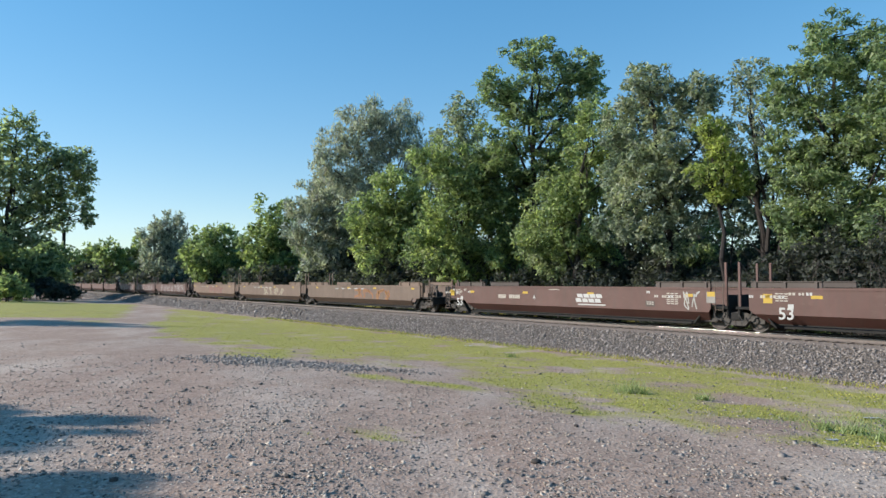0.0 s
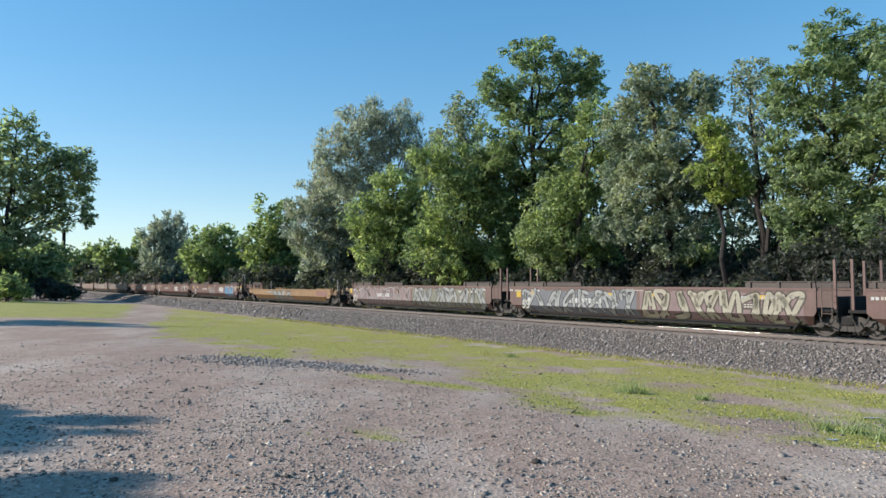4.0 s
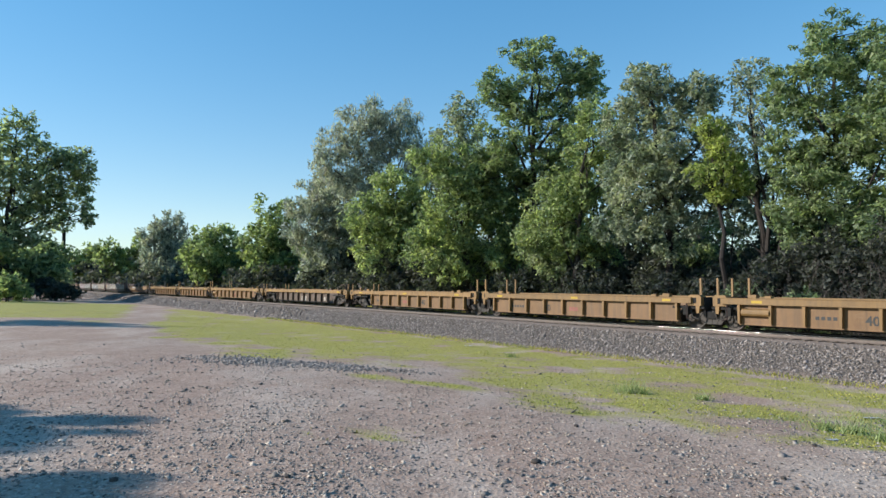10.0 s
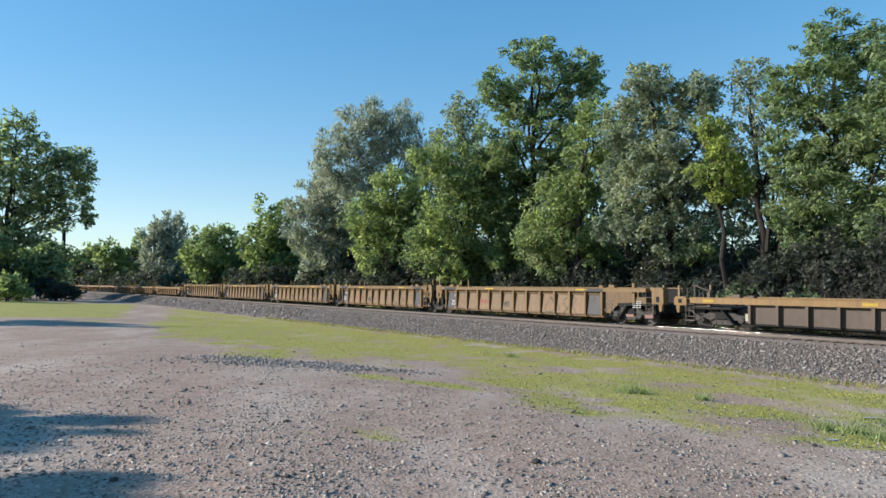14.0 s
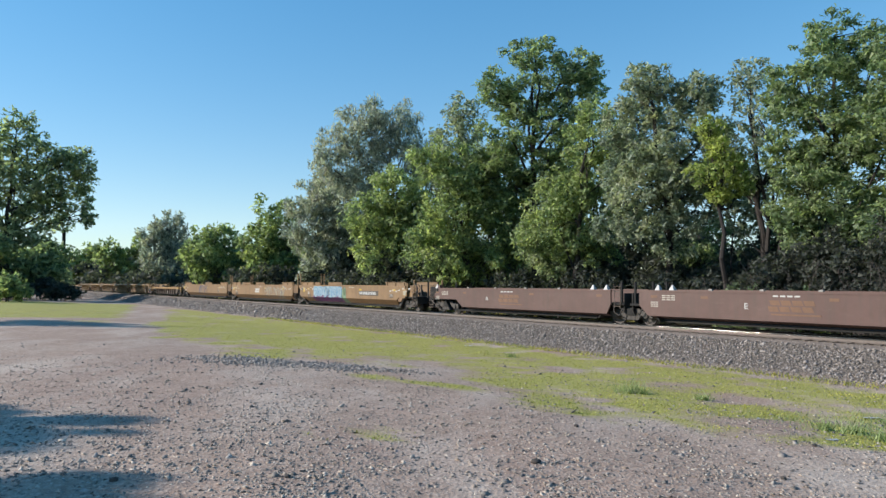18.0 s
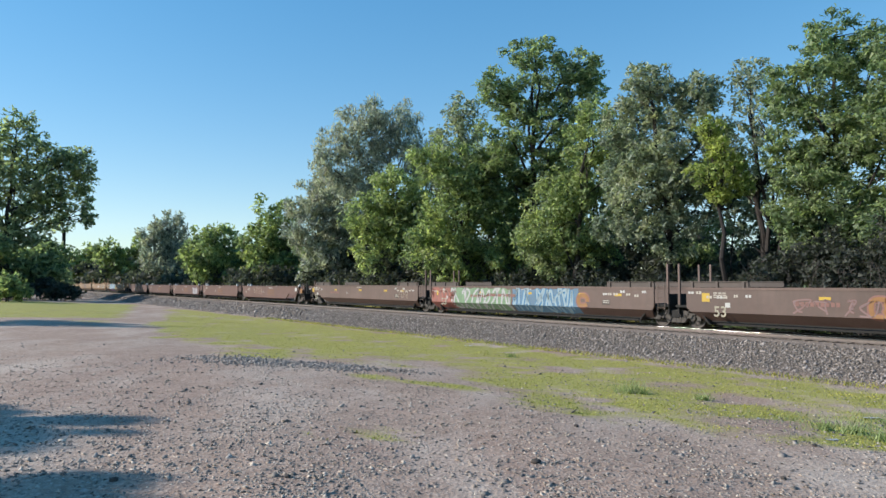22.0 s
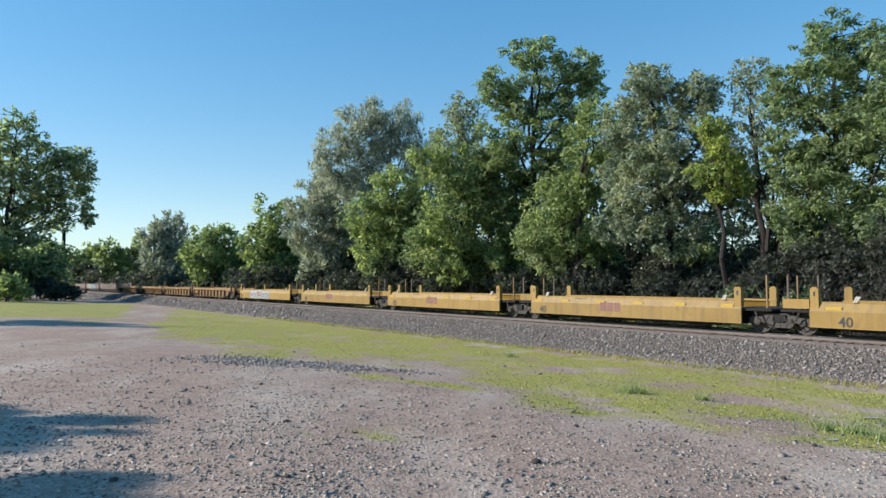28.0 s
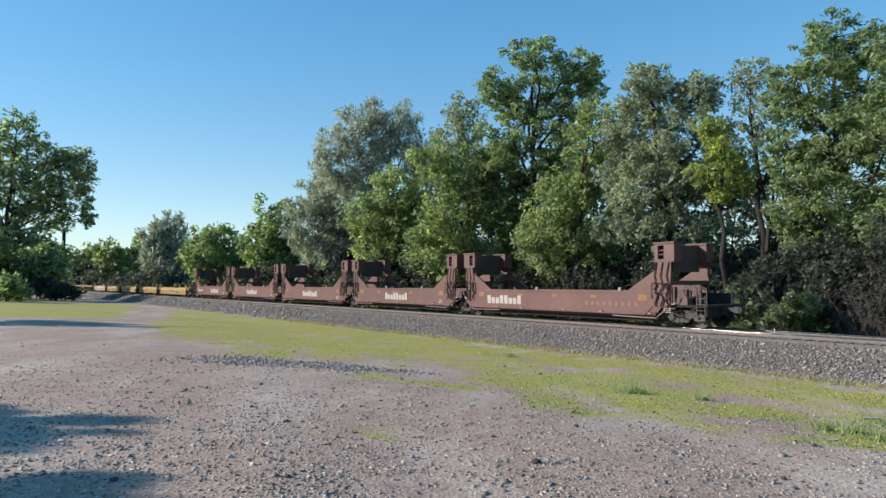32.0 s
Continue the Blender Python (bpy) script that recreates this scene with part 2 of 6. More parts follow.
LEAF = {
    "locust": leaf_mat("leaves_green", (0.122, 0.178, 0.097), (0.339, 0.416, 0.235), 0.58),
    "grey": leaf_mat("leaves_grey_green", (0.165, 0.206, 0.146), (0.416, 0.455, 0.369), 0.52),
    "willow": leaf_mat("leaves_willow", (0.246, 0.268, 0.241), (0.464, 0.497, 0.472), 0.46),
    "lime": leaf_mat("leaves_lime", (0.201, 0.264, 0.063), (0.450, 0.502, 0.190), 0.58),
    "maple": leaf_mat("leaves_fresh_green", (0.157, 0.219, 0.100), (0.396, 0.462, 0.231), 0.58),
    "cotton": leaf_mat("leaves_cottonwood", (0.156, 0.206, 0.131), (0.399, 0.462, 0.294), 0.58),
    # shade inside the wood is put into this leaf colour
    "dark": leaf_mat("leaves_shaded_green", (0.034, 0.043, 0.040), (0.101, 0.112, 0.096), 0.52),
}


# ---- mesh tools ----
class Shape:
    """Collects solids for one mesh."""

    def __init__(self):
        self.v, self.f = [], []

    def add(self, verts, faces):
        k = len(self.v)
        self.v += [tuple(p) for p in verts]
        self.f += [tuple(i + k for i in f) for f in faces]
        return self

    def box(self, x0, x1, y0, y1, z0, z1):
        x0, x1, y0, y1, z0, z1 = min(x0, x1), max(x0, x1), min(y0, y1), max(y0, y1), min(z0, z1), max(z0, z1)
        return self.add([(x, y, z) for x in (x0, x1) for y in (y0, y1) for z in (z0, z1)],
                        [(0, 1, 3, 2), (4, 6, 7, 5), (0, 4, 5, 1), (2, 3, 7, 6), (0, 2, 6, 4), (1, 5, 7, 3)])

    def slab(self, outer, inner):
        """A solid between two polygons of equal count."""
        n = len(outer)
        return self.add(list(outer) + list(inner), [tuple(range(n)), tuple(range(2 * n - 1, n - 1, -1))]
                        + [(i, i + n, (i + 1) % n + n, (i + 1) % n) for i in range(n)])

    def prism(self, pts, y0, y1):
        """Outline in x, z, from y0 to y1."""
        return self.slab([(x, y0, z) for x, z in pts], [(x, y1, z) for x, z in pts])

    def tube(self, pts, r, n=6, r2=None):
        pts = [Vector(p) for p in pts]
        rings = []
        for i, p in enumerate(pts):
            d = (pts[min(i + 1, len(pts) - 1)] - pts[max(i - 1, 0)]).normalized()
            a = d.orthogonal().normalized()
            b = d.cross(a)
            rr = r if r2 is None else r + (r2 - r) * i / (len(pts) - 1)
            rings.append([p + (a * math.cos(2 * math.pi * k / n) + b * math.sin(2 * math.pi * k / n)) * rr for k in range(n)])
        v = [q for ring in rings for q in ring]
        f = [(i * n + k, i * n + (k + 1) % n, (i + 1) * n + (k + 1) % n, (i + 1) * n + k) for i in range(len(pts) - 1) for k in range(n)]
        f += [tuple(range(n - 1, -1, -1)), tuple((len(pts) - 1) * n + k for k in range(n))]
        return self.add(v, f)

    def lathe(self, c, prof, n=16):
        """Turned about the y axis through c: profile of (radius, y)."""
        v = [(c[0] + r * math.cos(2 * math.pi * k / n), c[1] + y, c[2] + r * math.sin(2 * math.pi * k / n)) for r, y in prof for k in range(n)]
        m = len(prof)
        f = [(i * n + k, i * n + (k + 1) % n, (i + 1) * n + (k + 1) % n, (i + 1) * n + k) for i in range(m - 1) for k in range(n)]
        f += [tuple(range(n)), tuple((m - 1) * n + n - 1 - k for k in range(n))]
        return self.add(v, f)

    def mesh(self, name, mat):
        me = bpy.data.meshes.new(name)
        me.from_pydata(self.v, [], self.f)
        bm = bmesh.new()
        bm.from_mesh(me)
        bmesh.ops.recalc_face_normals(bm, faces=bm.faces)
        bm.to_mesh(me)
        bm.free()
        me.materials.append(mat)
        return me


def part(name, shape, mat, parent, label=""):
    me = shape if isinstance(shape, bpy.types.Mesh) else shape.mesh(name, mat)
    ob = new(name, me)
    ob.parent = parent
    return tagged(ob, label) if label else ob


def raw_mesh(name, verts, faces, mat, kind_sides):
    """A large mesh from arrays: verts n x 3, faces m x kind_sides."""
    me = bpy.data.meshes.new(name)
    me.vertices.add(len(verts))
    me.vertices.foreach_set("co", np.ascontiguousarray(verts, np.float32).ravel())
    me.loops.add(faces.size)
    me.loops.foreach_set("vertex_index", np.ascontiguousarray(faces, np.int32).ravel())
    me.polygons.add(len(faces))
    me.polygons.foreach_set("loop_start", np.arange(0, faces.size, kind_sides, dtype=np.int32))
    me.update(calc_edges=True)
    me.validate()
    me.materials.append(mat)
    return me


# ---- ground ----
def build_ground():
    def axis(lo, hi, dense_lo, dense_hi, fine, n_out):
        mid = np.arange(dense_lo, dense_hi + 1e-6, fine)
        a = dense_lo - np.geomspace(fine * 2, dense_lo - lo, n_out)[::-1] if lo < dense_lo else np.array([])
        b = dense_hi + np.geomspace(fine * 2, hi - dense_hi, n_out)
        return np.concatenate([a, mid, b])
    ss = axis(-1500, 2600, -16, 60, 0.45, 60)
    ww = np.concatenate([-np.geomspace(6, 2200, 40)[::-1], np.array([-5.2, -4.4, -3.8, -3.0, -2.4, -1.75, -1.2, -0.6, 0, 0.6, 0.82, 0.95, 1.15, 1.3, 1.42, 1.55, 1.75, 2.15, 2.6, 3.0, 3.4, 3.8]),
                         np.arange(4.1, 26, 0.3), 26 + np.geomspace(0.4, 900, 40)])
    S, W = np.meshgrid(ss, ww, indexing="ij")
    x = FOOT.x + AHEAD.x * S + SIDE.x * W
    y = FOOT.y + AHEAD.y * S + SIDE.y * W
    z = ground_z(x, y)
    n, m = S.shape
    idx = np.arange(n * m).reshape(n, m)
    faces = np.stack([idx[:-1, :-1], idx[1:, :-1], idx[1:, 1:], idx[:-1, 1:]], -1).reshape(-1, 4)
    me = raw_mesh("ground", np.stack([x, y, z], -1).reshape(-1, 3), faces, GROUND, 4)
    if me.polygons[0].normal.z < 0:
        me.flip_normals()
    at = me.attributes.new("grass", "FLOAT", "POINT")
    at.data.foreach_set("value", grass_cover(x, y).ravel().astype(np.float32))
    so = me.attributes.new("shoulder", "FLOAT", "POINT")
    so.data.foreach_set("value", ((1 - smooth(1.6, 1.85, W)) * smooth(0.7, 0.9, W)).ravel().astype(np.float32))
    bk = me.attributes.new("bank", "FLOAT", "POINT")
    bk.data.foreach_set("value", (1 - smooth(3.4, 4.0, np.abs(W))).ravel().astype(np.float32))
    me.polygons.foreach_set("use_smooth", np.ones(len(me.polygons), bool))
    tagged(new("ground", me), "grey-brown gravel yard with yellow-green grass patches", "ground", kind="structure")


build_ground()


# ---- stones ----
def stones(name, pts, size, mat, seed, label, flat=0.65):
    """Irregular six-cornered stones at the given places."""
    r = np.random.RandomState(seed)
    n = len(pts)
    base = np.array([(1, 0, 0), (0, 1, 0), (-1, 0, 0), (0, -1, 0), (0.1, 0, 1), (-0.1, 0.1, -1)], float)
    tris = np.array([(0, 1, 4), (1, 2, 4), (2, 3, 4), (3, 0, 4), (1, 0, 5), (2, 1, 5), (3, 2, 5), (0, 3, 5)])
    v = np.repeat(base[None], n, 0) * r.uniform(0.55, 1.35, (n, 6, 1))
    v += r.normal(0, 0.16, (n, 6, 3))
    a = r.uniform(0, 2 * math.pi, n)
    sc = size * r.lognormal(0, 0.38, n)
    v[:, :, 2] *= flat
    tilt = r.normal(0, 0.35, (n, 2))
    v[:, :, 2] += v[:, :, 0] * tilt[:, :1] + v[:, :, 1] * tilt[:, 1:]
    x = v[:, :, 0] * np.cos(a)[:, None] - v[:, :, 1] * np.sin(a)[:, None]
    y = v[:, :, 0] * np.sin(a)[:, None] + v[:, :, 1] * np.cos(a)[:, None]
    w = np.stack([x, y, v[:, :, 2]], -1) * sc[:, None, None] + pts[:, None, :]
    f = (tris[None] + 6 * np.arange(n)[:, None, None]).reshape(-1, 3)
    ob = new(name, raw_mesh(name, w.reshape(-1, 3), f, mat, 3))
    return tagged(ob, label, "stones", kind="stuff")


def on_track_side(r, n, s0, s1, w0, w1, bias=1.0):
    s = s0 + (s1 - s0) * r.uniform(0, 1, n) ** bias
    w = r.uniform(w0, w1, n)
    x = FOOT.x + AHEAD.x * s + SIDE.x * w
    y = FOOT.y + AHEAD.y * s + SIDE.y * w
    return np.stack([x, y, ground_z(x, y) + 0.012], -1)


def view_points(r, n, y0, y1, half=0.72, bias=1.0):
    """Places spread over the yard before the camera, denser near it."""
    y = y0 * (y1 / y0) ** (r.uniform(0, 1, n) ** bias)
    x = y * r.uniform(-half, half, n)
    return np.stack([x, y, ground_z(x, y)], -1)


def build_stones():
    r = np.random.RandomState(7)
    stones("ballast_stones", on_track_side(r, 41000, -14, 55, 1.68, 3.95, 1.35), 0.037, BALLAST, 1, "grey crushed-stone ballast on the track bank")
    stones("ballast_far_stones", on_track_side(r, 9000, 52, 190, 1.72, 3.95), 0.08, BALLAST, 2, "grey crushed-stone ballast along the distant bank")
    stones("crib_ballast", on_track_side(r, 9000, -16, 75, -1.6, 0.66, 1.2), 0.036, BALLAST, 3, "grey ballast between the wooden ties")
    p = view_points(r, 47000, 6.5, 26, 0.74, 1.1)
    keep = r.uniform(0, 1, len(p)) > grass_cover(p[:, 0], p[:, 1]) * 0.8
    clump = 0.42 + 0.65 * waves(p[:, 0], p[:, 1], 31, 2.2) + 0.35 * np.exp(-(((p[:, 0] + 4.5) / 4.5) ** 2 + ((p[:, 1] - 13) / 4.0) ** 2))
    keep &= r.uniform(0, 1, len(p)) < np.clip(clump, 0.15, 1)
    stones("yard_gravel", p[keep], 0.024, GRAVEL, 4, "loose grey gravel scattered over the yard", 0.42)
    p = view_points(r, 2600, 6.5, 30, 0.74, 1.05)
    stones("yard_cobbles", p, 0.033, COBBLE, 5, "larger loose stones lying on the yard", 0.55)
    k = r.uniform(-1, 1, 3600) * r.uniform(0.25, 1, 3600)
    a = r.normal(0, 0.55, 3600) * (1.1 + 0.7 * k)
    s = 22.0 + 4.2 * k - 0.61 * a
    w = 17.8 + 3.2 * k + 0.79 * a + 0.2 * np.sin(k * 9)
    x = FOOT.x + AHEAD.x * s + SIDE.x * w
    y = FOOT.y + AHEAD.y * s + SIDE.y * w
    stones("crushed_stone_heap", np.stack([x, y, ground_z(x, y) + 0.01], -1), 0.035, DARKSTONE, 6, "low heap of dark crushed stone beside the grass")


build_stones()


# ---- grass and weeds ----
def blades(name, pts, h, wd, mat, seed, label, lean=0.5, category="grass"):
    r = np.random.RandomState(seed)
    n = len(pts)
    a = r.uniform(0, 2 * math.pi, n)
    hh = h * r.uniform(0.5, 1.4, n)
    d = np.stack([np.cos(a), np.sin(a), np.zeros(n)], -1)
    b = a + r.uniform(0, 6.28, n)
    tip = pts + np.stack([np.cos(b) * hh * lean, np.sin(b) * hh * lean, hh], -1) * r.uniform(0.7, 1.1, (n, 1))
    half = (wd * r.uniform(0.6, 1.4, n))[:, None]
    v = np.stack([pts - d * half, pts + d * half, tip], 1)
    f = np.arange(3 * n).reshape(n, 3)
    return tagged(new(name, raw_mesh(name, v.reshape(-1, 3), f, mat, 3)), label, category, kind="stuff")


def build_grass():
    r = np.random.RandomState(17)
    p = view_points(r, 150000, 9, 70, 0.78, 0.85)
    g = grass_cover(p[:, 0], p[:, 1])
    _, w = track_coords(p[:, 0], p[:, 1])
    p = p[(r.uniform(0, 1, len(p)) < np.clip(g * 1.3 - 0.40, 0, 1)) & (w > 3.9)]
    blades("grass", p, 0.04, 0.014, BLADE, 1, "short yellow-green grass on the gravel yard", 0.7)
    q = on_track_side(r, 9000, -12, 60, 3.7, 4.6)
    blades("bank_grass", q, 0.13, 0.012, BLADE, 2, "longer grass along the foot of the ballast bank")
    x, y = r.normal(11.4, 1.8, 1900), r.normal(14.8, 0.8, 1900)
    blades("roadside_weeds", np.stack([x, y, ground_z(x, y)], -1), 0.13, 0.009, WEED, 3, "grey-green weeds at the edge of the yard", 0.8, "weeds")


build_grass()


def weed_tuft(x, y, h, seed):
    r = np.random.RandomState(seed)
    n = 95
    px, py = r.normal(x, h * 0.5, n), r.normal(y, h * 0.35, n)
    ob = blades("weed_tuft", np.stack([px - x, py - y, np.zeros(n)], -1), h, 0.012, WEED, seed, "tuft of green weeds growing from the gravel", 0.6, "weeds")
    ob["kind"] = ""
    del ob["kind"]
    ob.location = (x, y, ground_at(x, y))
    return ob


def plan_from(x_over_y, perp):
    """A place on the ray of that slope, perp metres from the camera along the track's normal."""
    y = perp / (x_over_y * math.cos(TH) + math.sin(TH))
    return x_over_y * y, y


for _i, (_k, _p, _h) in enumerate([(0.268, 15.4, 0.42), (0.29, 15.6, 0.2), (0.555, 14.6, 0.2), (0.60, 14.8, 0.24), (0.645, 14.6, 0.25), (0.38, 16.2, 0.2), (0.10, 19.4, 0.2)]):
    _x, _y = plan_from(_k, _p)
    tagged(weed_tuft(_x, _y, _h, 50 + _i), group="weed tufts on the yard")


# ---- railway track ----
def build_track():
    root = tagged(new("railway_track"), "single railway track with worn steel rails on wooden ties", "railway track", kind="structure")
    root.matrix_world = Matrix.Translation(FOOT) @ pose(0, 0, 0, 0, 0, 125.65)
    # local x along the track, y towards the camera
    prof = [(-0.075, -0.17), (0.075, -0.17), (0.075, -0.155), (0.012, -0.13), (0.012, -0.045), (0.034, -0.0365), (-0.034, -0.0365), (-0.012, -0.045), (-0.012, -0.13), (-0.075, -0.155)]
    for y in (0.7525, -0.7525):
        sh = Shape()
        a = [(-1100.0, y + py, RAIL + pz) for py, pz in prof]
        b = [(1300.0, y + py, RAIL + pz) for py, pz in prof]
        sh.slab(a, b)
        part("rail", sh, RUSTRAIL, root)
        hp = [(-0.038, -0.036), (0.038, -0.036)] + [(0.0115 + 0.0265 * math.cos(radians(a)), -0.0225 + 0.0265 * math.sin(radians(a))) for a in range(0, 91, 5)] + [(-0.0115 - 0.0265 * math.cos(radians(a)), -0.0225 + 0.0265 * math.sin(radians(a))) for a in range(90, -1, -15)]
        hd = Shape().slab([(-1100.0, y + py, RAIL + pz) for py, pz in hp], [(1300.0, y + py, RAIL + pz) for py, pz in hp])
        part("rail_head", hd, STEEL, root, "polished bright rail head")
    tie = Shape()
    tie.slab([(-0.11, -1.3, 0.30), (0.11, -1.3, 0.30), (0.11, -1.3, 0.455), (0.10, -1.3, 0.47), (-0.10, -1.3, 0.47), (-0.11, -1.3, 0.455)],
             [(-0.11, 1.3, 0.30), (0.11, 1.3, 0.30), (0.11, 1.3, 0.455), (0.10, 1.3, 0.47), (-0.10, 1.3, 0.47), (-0.11, 1.3, 0.455)])
    for yy in (0.7525, -0.7525):
        tie.box(-0.09, 0.09, yy - 0.17, yy + 0.17, 0.468, 0.482)
    me = tie.mesh("tie", TIE)
    r = random.Random(4)
    for i in range(250):
        ob = part("tie", me, TIE, root)
        ob.location = (-14 + i * 0.5 + r.uniform(-0.03, 0.03), r.uniform(-0.04, 0.05), r.uniform(-0.01, 0.012))
        ob.rotation_euler = (0, 0, r.uniform(-0.012, 0.012))
    rest = Shape()
    for i in range(700):
        x = 111.25 + i * 0.5
        rest.box(x - 0.11, x + 0.11, -1.3, 1.3, 0.30, 0.47)
    tagged(part("distant_ties", rest, TIE, root), kind="stuff")


build_track()


# ---- trees ----
def leaf_cloud(r, centres, radii, per, size, slim=0.55, droop=0.0, up=0.6, flat=0.85):
    """Leaves on the shells of many small clumps."""
    vs = []
    for c, rad in zip(centres, radii):
        n = max(5, int(per * rad * rad / (size * size)))
        d = r.normal(0, 1, (n, 3))
        d /= np.linalg.norm(d, axis=1)[:, None]
        rr = rad * (0.15 + 1.0 * r.uniform(0, 1, n) ** 0.6)
        p = c + d * rr[:, None] * np.array([1.0, 1.0, flat])
        nrm = d * 0.5 + r.normal(0, 0.65, (n, 3)) + np.array([0, 0, up])
        nrm /= np.linalg.norm(nrm, axis=1)[:, None]
        t = np.cross(nrm, r.normal(0, 1, (n, 3)))
        t[:, 2] -= droop
        t /= np.linalg.norm(t, axis=1)[:, None]
        b = np.cross(nrm, t)
        L = (size * r.uniform(0.6, 1.4, n))[:, None]
        wd = L * slim * r.uniform(0.7, 1.2, (n, 1))
        bend = nrm * L * 0.25
        vs.append(np.stack([p - t * L * 0.8 - b * wd * 0.8, p - t * L * 0.8 + b * wd * 0.8 - bend, p + t * L * 1.2], 1))
    v = np.concatenate(vs)
    return v.reshape(-1, 3), np.arange(3 * len(v)).reshape(-1, 3)


def make_tree(name, x, y, lobes, leaf, label, seed, density=1.0, size=0.14, slim=0.55, droop=0.0, bark=None, sub=1.0, trunk_r=None, per=5.2, category="tree", stems=1):
    """A tree: lobes are (offset across the view, height, half width, half height) of the crown's masses."""
    r = np.random.RandomState(seed)
    z0 = ground_at(x, y)
    root = new(name)
    root.location = (x, y, z0 - 0.05)
    across = Vector((y, -x, 0)).normalized()
    away = Vector((x, y, 0)).normalized()
    top = max(l[1] + l[3] for l in lobes) - z0
    tr = trunk_r or max(0.12, top * 0.017)
    wood = Shape()
    lob = []
    for k, (dx, zc, rx, rz) in enumerate(lobes):
        ry = min(rx, 2.6)
        c = across * dx + away * r.uniform(-0.9, 0.9) + Vector((0, 0, zc - z0))
        lob.append((np.array(c), rx, ry, rz))
    mid = sorted(lob, key=lambda l: l[0][2])
    spine_top = mid[-1][0]
    for st in range(stems):
        off = np.array([r.uniform(-0.5, 0.5), r.uniform(-0.5, 0.5), 0]) * (st > 0)
        pts = []
        for i in range(9):
            f = i / 8
            p = off * (1 - f * 0.3) + np.array([spine_top[0] * f ** 1.6, spine_top[1] * f ** 1.6, top * 0.9 * f])
            p += np.array([r.normal(0, 0.12), r.normal(0, 0.12), 0]) * min(1, f * 3) * (1 + top * 0.03)
            pts.append(p)
        wood.tube(pts, tr, 8, tr * 0.12)
    limbs = Shape()
    cs, rs = [], []
    for c, rx, ry, rz in lob:
        f = np.clip((c[2] - rz * 1.3) / (top * 0.9), 0.12, 0.8)
        base = pts[int(f * 8)]
        tip = c + np.array([0, 0, rz * 0.3])
        m1 = base + (tip - base) * 0.45 + np.array([r.normal(0, 0.2), r.normal(0, 0.2), -0.25 + r.normal(0, 0.2)])
        limbs.tube([base, m1, tip], tr * 0.42, 6, tr * 0.09)
        n = int(58 * sub)
        d = r.normal(0, 1, (n, 3))
        d /= np.linalg.norm(d, axis=1)[:, None]
        q = c + d * np.array([rx, ry, rz]) * (0.30 + 0.78 * r.uniform(0, 1, (n, 1)) ** 0.7)
        q[:, 2] = np.maximum(q[:, 2], 0.4)
        rad = np.clip(r.uniform(0.12, 0.33, n) * (rx * rz) ** 0.5, 0.2, 1.3)
        cs += list(q)
        rs += list(rad)
        for j in range(min(n, 7)):
            a, b = m1 + (tip - m1) * r.uniform(0, 1), q[j]
            limbs.tube([a, (a + b) / 2 + r.normal(0, 0.12, 3), b], tr * 0.13, 4, tr * 0.03)
    bark = bark or BARK
    part("trunk", wood, bark, root)
    part("limb_work", limbs, bark, root)
    size = max(0.12, 0.0034 * math.hypot(x, y)) * (1.15 if slim < 0.5 else 1.0)
    feathery = name == "locust_tree"
    v, f = leaf_cloud(r, cs, rs, per * density / (slim / 0.55), size, slim, droop, 0.8 if feathery else 0.5, 0.62 if feathery else 0.9)
    part("crown", raw_mesh("crown", v, f, LEAF[leaf], 3), LEAF[leaf], root)
    return tagged(root, label, category)


